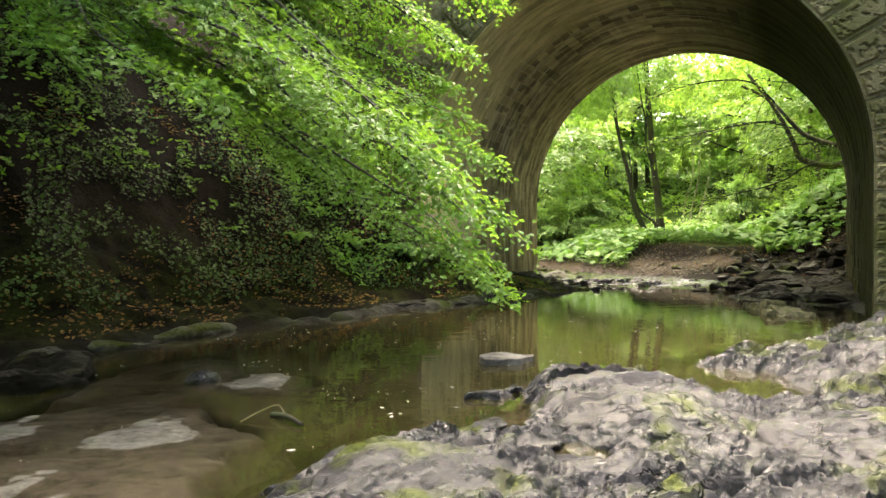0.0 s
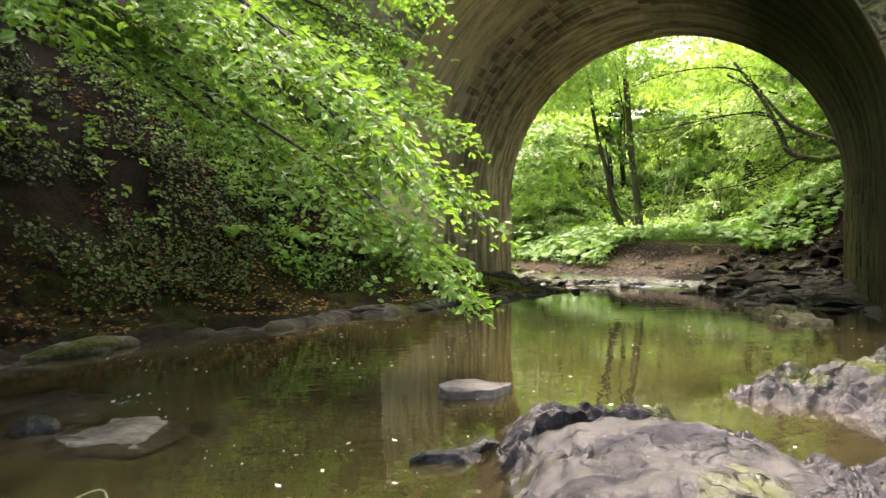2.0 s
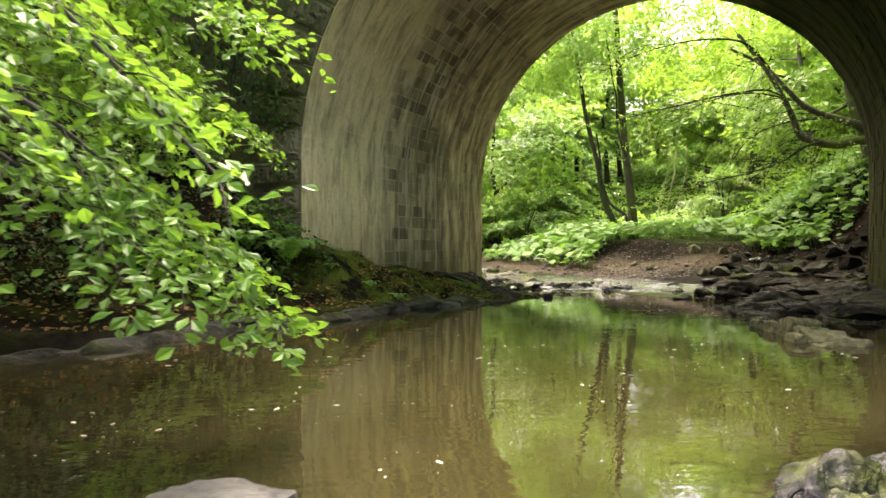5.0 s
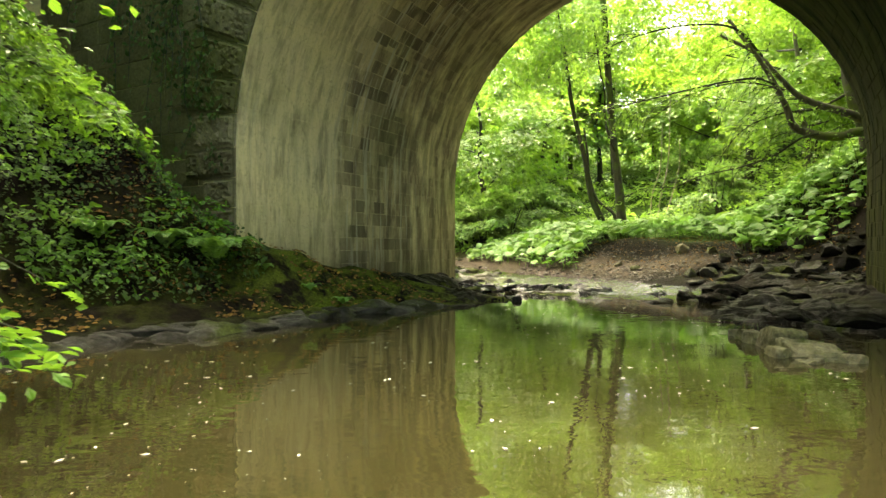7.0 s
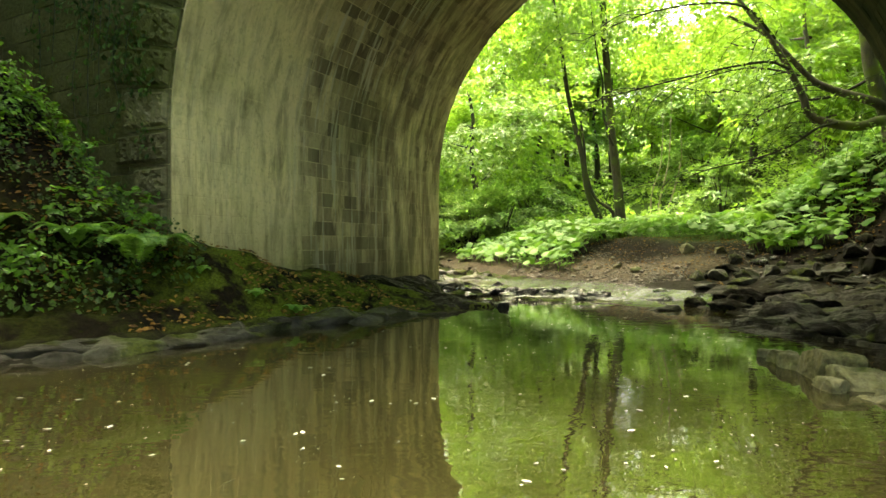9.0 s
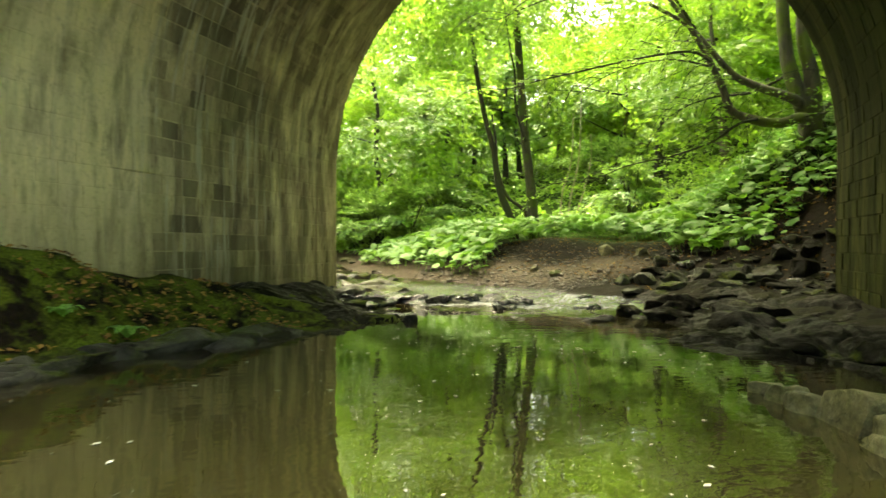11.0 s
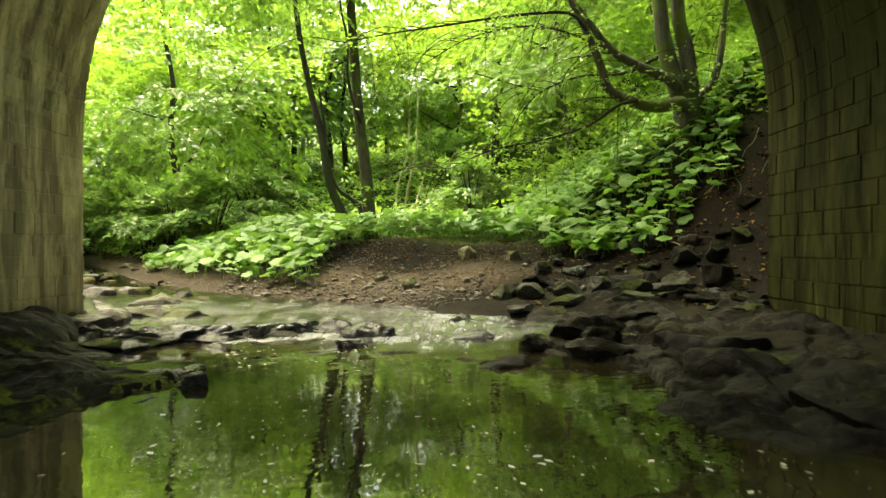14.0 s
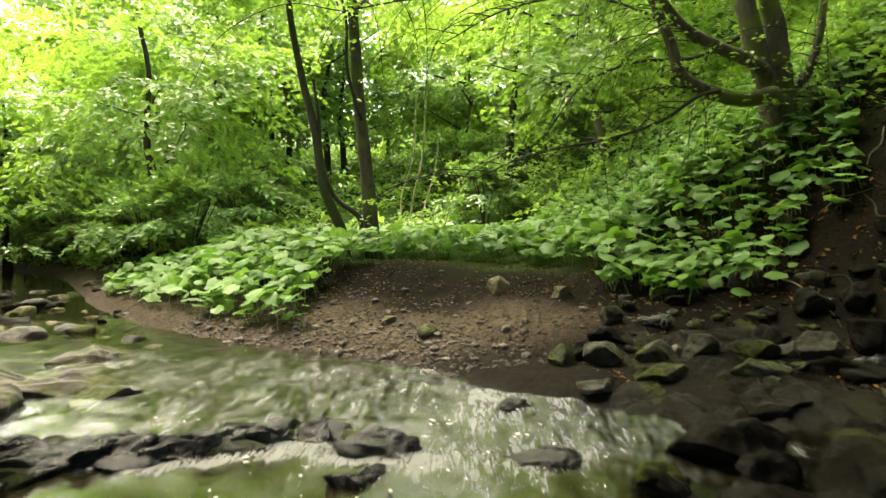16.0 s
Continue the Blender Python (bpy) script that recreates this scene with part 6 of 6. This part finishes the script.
# ---- ferns, grass, fallen wood ----
def fern(loc, size, seed, fronds=11):
    r = np.random.default_rng(seed)
    ob = tagged(new("fern"), "bright green fern tuft growing on the bank", "fern", "ferns on the bank")
    ob.location = loc
    for i in range(fronds):
        a = 2 * math.pi * i / fronds + r.uniform(-0.25, 0.25)
        o = np.array((math.cos(a), math.sin(a), 0.0))
        ln = size * r.uniform(0.75, 1.15)
        line = spline([(0, 0, 0), tuple(o * ln * 0.3 + (0, 0, ln * 0.45)), tuple(o * ln * 0.7 + (0, 0, ln * 0.6)), tuple(o * ln + (0, 0, ln * 0.42))], 8)
        tang = unit(np.gradient(line, axis=0))
        side = unit(np.cross(tang, (0, 0, 1.0)))
        cs, ax, nr, sz = [], [], [], []
        for k in range(3, len(line)):
            w = size * 0.26 * math.sin(math.pi * (k / len(line)) ** 0.7) + 0.01
            for sgn in (-1, 1):
                d = side[k] * sgn + tang[k] * 0.35
                cs.append(line[k] + d * w * 0.5)
                ax.append(d)
                nr.append(np.cross(side[k], tang[k]) + r.normal(0, 0.1, 3))
                sz.append(w)
        v, f = leaves(np.array(cs), np.array(ax), np.array(nr), np.array(sz), 0.32, 0.05)
        stem_v, stem_f = tube(line[::4], 0.004, 0.002, 4, 2)
        tri = np.vstack([stem_f[:, :3], stem_f[:, [0, 2, 3]]])
        v2, f2 = joined([(v, f), (stem_v, tri)])
        part("frond", mesh_from("frond", v2, f2, HERB), ob)
    return ob


for i, (x, y, size) in enumerate([(-0.36, 12.15, 0.6), (-0.85, 11.9, 0.4), (-1.5, 11.6, 0.34), (-2.4, 10.6, 0.3), (0.75, 12.6, 0.14), (1.15, 12.85, 0.16), (0.2, 12.4, 0.14)]):
    fern((x, y, float(ground_z(x, y)[0]) - 0.01), size, 300 + i, 11 if size > 0.2 else 7)


def grass_tuft(loc, size, seed):
    r = np.random.default_rng(seed)
    n = 60
    base = r.normal(0, size * 0.22, (n, 3)) * (1, 1, 0)
    d = unit(r.normal(0, 0.6, (n, 3)) * (1, 1, 0) + (0, 0, 1.0))
    v, f = leaves(base + d * size * 0.5, d, r.normal(0, 1, (n, 3)) * (1, 1, 0.1), np.full(n, size) * r.uniform(0.6, 1.2, n), 0.07, 0.02)
    ob = tagged(new("grass_tuft", mesh_from("grass_tuft", v, f, HERB)), "small tuft of grass on a mossy rock", "grass", "grass tufts")
    ob.location = loc
    return ob


for i, (x, y, size) in enumerate([(1.15, 4.90, 0.06), (1.4, 4.95, 0.06), (5.3, 7.0, 0.12), (5.7, 7.3, 0.14), (6.1, 8.2, 0.16)]):
    grass_tuft((x, y, float(max(outcrop_height(np.array([x]), np.array([y]))[0], 0.02)) - 0.01), size, 320 + i)

stick = tagged(new("fallen_branch"), "short dark branch with a yellow twig lying in the shallows", "branch")
stick.location = (-0.95, 3.9, 0.0)
limb(stick, "bark_piece", [(-1.05, 3.95, 0.02), (-0.92, 3.85, 0.035), (-0.80, 3.72, 0.02)], 0.018, 0.012, DARKBARK, 7, 0.12)
limb(stick, "twig", [(-1.22, 3.84, 0.005), (-1.12, 3.92, 0.05), (-1.02, 3.98, 0.075), (-0.96, 3.93, 0.03)], 0.004, 0.003, PALEBARK, 5)
boulder("edge_rock", "dark mossy rock at the edge of the current", (-3.45, 5.15, -0.05), (0.7, 0.6, 0.26), 20, 400, SHADEROCK, 6, 2.4, 4, 0.34)
rock_patch("sunken_slab", "broad silted grey-brown slab awash in the shallows", -4.2, -0.5, 1.2, 5.2, 0.03, slab_height, lambda x, y, z: z > -0.21, SILTROCK)
for i, (x, y, z, sx, sy, sz, turn) in enumerate([(-1.42, 5.0, -0.045, 0.5, 0.33, 0.05, 0), (-2.35, 5.9, -0.05, 0.35, 0.2, 0.05, 10)]):
    boulder("awash_rock", "flat grey rock awash in the shallows", (x, y, z), (sx, sy, sz), turn, 420 + i, SILTROCK, 5, 3.0, 2, 0.10, "rocks in the shallows")
boulder("sunken_rock", "grey rock just breaking the water surface", (-1.98, 5.1, -0.02), (0.18, 0.12, 0.09), 10, 401, WETROCK, 5, 2.8, 4, 0.10)

# ---- scattered stones of the shelf and the riffle ----
rs = random.Random(91)
count = 0
while count < 52:
    u, v = rs.uniform(4.2, 8.1), rs.uniform(5.9, 8.6)
    x, y = ORIGIN.x + u * ACROSS.x + v * ALONG.x, ORIGIN.y + u * ACROSS.y + v * ALONG.y
    if u + 0.9 * (v - 7.2) < 5.6 + rs.random():
        continue
    r = 0.04 + 0.15 * rs.random() ** 2.4
    z = max(float(ground_z(x, y)[0]), float(water_level(np.array([x]), np.array([y]))[0]) - 0.06)
    boulder("shelf_stone", "dark wet stone lying on the rock shelf", (x, y, z + r * 0.12), (r * rs.uniform(1.0, 1.7), r, r * rs.uniform(0.45, 0.75)), rs.uniform(0, 180), 1000 + count, rs.choice((SHADEROCK, BLACKROCK, SHADEROCK, MOSSROCK)), 4, 2.5, 5, 0.24, "stones on the shelf")
    count += 1
count = 0
while count < 46:
    y = rs.uniform(20.5, 31.0)
    x = 3.9 - 0.09 * (y - 24) + rs.uniform(-1.6, 0.5)
    r = 0.07 + 0.22 * rs.random() ** 2
    wl0 = float(water_level(np.array([x]), np.array([y]))[0])
    boulder("stream_stone", "grey stone breaking the shallow stream", (x, y, max(wl0 - 0.02, float(ground_z(x, y)[0])) + r * 0.08), (r * rs.uniform(1.0, 1.8), r, r * rs.uniform(0.35, 0.6)), rs.uniform(0, 180), 1200 + count, rs.choice((GREYROCK, MOSSROCK, PALEROCK, SHADEROCK)), 3, 3.0, 6, 0.14, "stones in the stream")
    count += 1

# ---- bare soil of the slope beside the abutment ----
rng = np.random.default_rng(31)
n = 2600
u, v = rng.uniform(7.0, 12.5, n), rng.uniform(6.6, 10.5, n)
x, y = ORIGIN.x + u * ACROSS.x + v * ALONG.x, ORIGIN.y + u * ACROSS.y + v * ALONG.y
ok = lattice(x, y, 36, 0.5) > -0.1
c = np.stack([x, y, ground_z(x, y) + 0.015], 1)[ok]
vv, ff = leaves(c, rng.normal(0, 1, c.shape), rng.normal(0, 0.4, c.shape) + (-0.4, 0.1, 1), rng.uniform(0.03, 0.08, len(c)), 0.6)
tagged(new("slope_litter", mesh_from("slope_litter", vv, ff, DEADLEAF)), "dark fallen leaves on the bare soil slope", "leaves", kind="stuff")
xb, yb = rng.uniform(5.0, 10.5, 4200), rng.uniform(16.0, 22.5, 4200)
db, (ub, vb) = edge_distance(xb, yb, RIGHT_EDGE), bridge_uv(xb, yb)
ok = ~inside(xb, yb, STREAM) & (db > 0.7) & (db < 4.5) & (vb > 7.0) & (ub < 8.0) & (lattice(xb, yb, 38, 0.5) > -0.15)
c = np.stack([xb, yb, ground_z(xb, yb) + 0.012], 1)[ok]
vv, ff = leaves(c, rng.normal(0, 1, c.shape) * (1, 1, 0.3), rng.normal(0, 0.35, c.shape) + (0, 0, 1), rng.uniform(0.02, 0.06, len(c)), 0.5)
tagged(new("beach_litter", mesh_from("beach_litter", vv, ff, DEADLEAF)), "brown leaf scraps strewn over the gravel beach", "leaves", kind="stuff")
pebbles("slope_stones", "small dark stones in the bare soil slope", x[::6], y[::6], rng.uniform(0.015, 0.06, len(x[::6])), SHADEROCK, 6)
for i in range(26):
    u, v = rng.uniform(7.2, 10.5), rng.uniform(6.9, 9.6)
    a = rng.uniform(0, 6.28)
    pts = []
    for k in range(4):
        du, dv = math.cos(a) * 0.16 * k + rng.normal(0, 0.03), math.sin(a) * 0.16 * k + rng.normal(0, 0.03)
        px, py = ORIGIN.x + (u + du) * ACROSS.x + (v + dv) * ALONG.x, ORIGIN.y + (u + du) * ACROSS.y + (v + dv) * ALONG.y
        pts.append((px, py, float(ground_z(px, py)[0]) + 0.012))
    vv, ff = tube(pts, rng.uniform(0.006, 0.014), 0.004, 5, 4, 0.1)
    tagged(new("fallen_twig", mesh_from("fallen_twig", vv, ff, PALEBARK if i % 3 == 0 else DARKBARK, True)), "thin fallen twig lying on the soil slope", "twig", "twigs on the slope")
for i in range(9):
    u, v = rng.uniform(7.9, 10.2), rng.uniform(6.9, 9.3)
    px, py = ORIGIN.x + u * ACROSS.x + v * ALONG.x, ORIGIN.y + u * ACROSS.y + v * ALONG.y
    r = rng.uniform(0.12, 0.26)
    boulder("slope_rock", "dark earthy rock half buried in the slope", (px, py, float(ground_z(px, py)[0])), (r, r * 0.8, r * 0.6), rng.uniform(0, 180), 700 + i, SHADEROCK, 4, 2.8, 5, 0.16, "rocks in the slope")

# ---- litter and flecks ----
def crumpled(name, label, loc, size, seed):
    bm = bmesh.new()
    bmesh.ops.create_icosphere(bm, subdivisions=3, radius=1.0)
    for v in bm.verts:
        v.co *= 1 + 0.55 * noise.noise(v.co * 2.1 + Vector((seed, 0, 0)))
        v.co = Vector((v.co.x * size, v.co.y * size * 0.8, v.co.z * size * 0.7))
    me = bpy.data.meshes.new(name)
    bm.to_mesh(me)
    bm.free()
    me.materials.append(PAPER)
    ob = tagged(new(name, me), label, "litter")
    ob.location = loc
    return ob


crumpled("crumpled_paper", "crumpled white paper caught on the slope", (10.57, 16.82, float(ground_z(10.57, 16.82)[0]) + 0.08), 0.11, 3)
n = 14000
x, y = rng.uniform(-3, 7.0, n), rng.uniform(3.0, 17.5, n)
h, *_, ins = terrain(x, y)
u, v = bridge_uv(x, y)
wl = water_level(x, y)
ok = ins & (h < wl - 0.1) & (lattice(x, y, 30, 1.1) + 0.7 * lattice(x, y, 35, 0.4) > -0.1) & (rng.random(n) < np.where(v > 2.0, 0.6, 0.3))
x, y, v, wl = x[ok], y[ok], v[ok], wl[ok]
c = np.stack([x, y, wl + np.where(v > 4, 0.012, 0.004)], 1)
v, f = leaves(c, rng.normal(0, 1, (len(x), 3)) * (1, 1, 0), np.tile((0, 0, 1.0), (len(x), 1)), (0.010 + 0.045 * rng.random(len(x)) ** 4) * np.where(v > 2.0, 1.1, 1.0), 0.5, 0.0)
tagged(new("foam_flecks", mesh_from("foam_flecks", v, f, FOAM)), "small white foam flecks drifting on the pool", "foam", kind="stuff")

# ---- masonry pieces ----
vault_stones()
face_stones()
arch_ring()
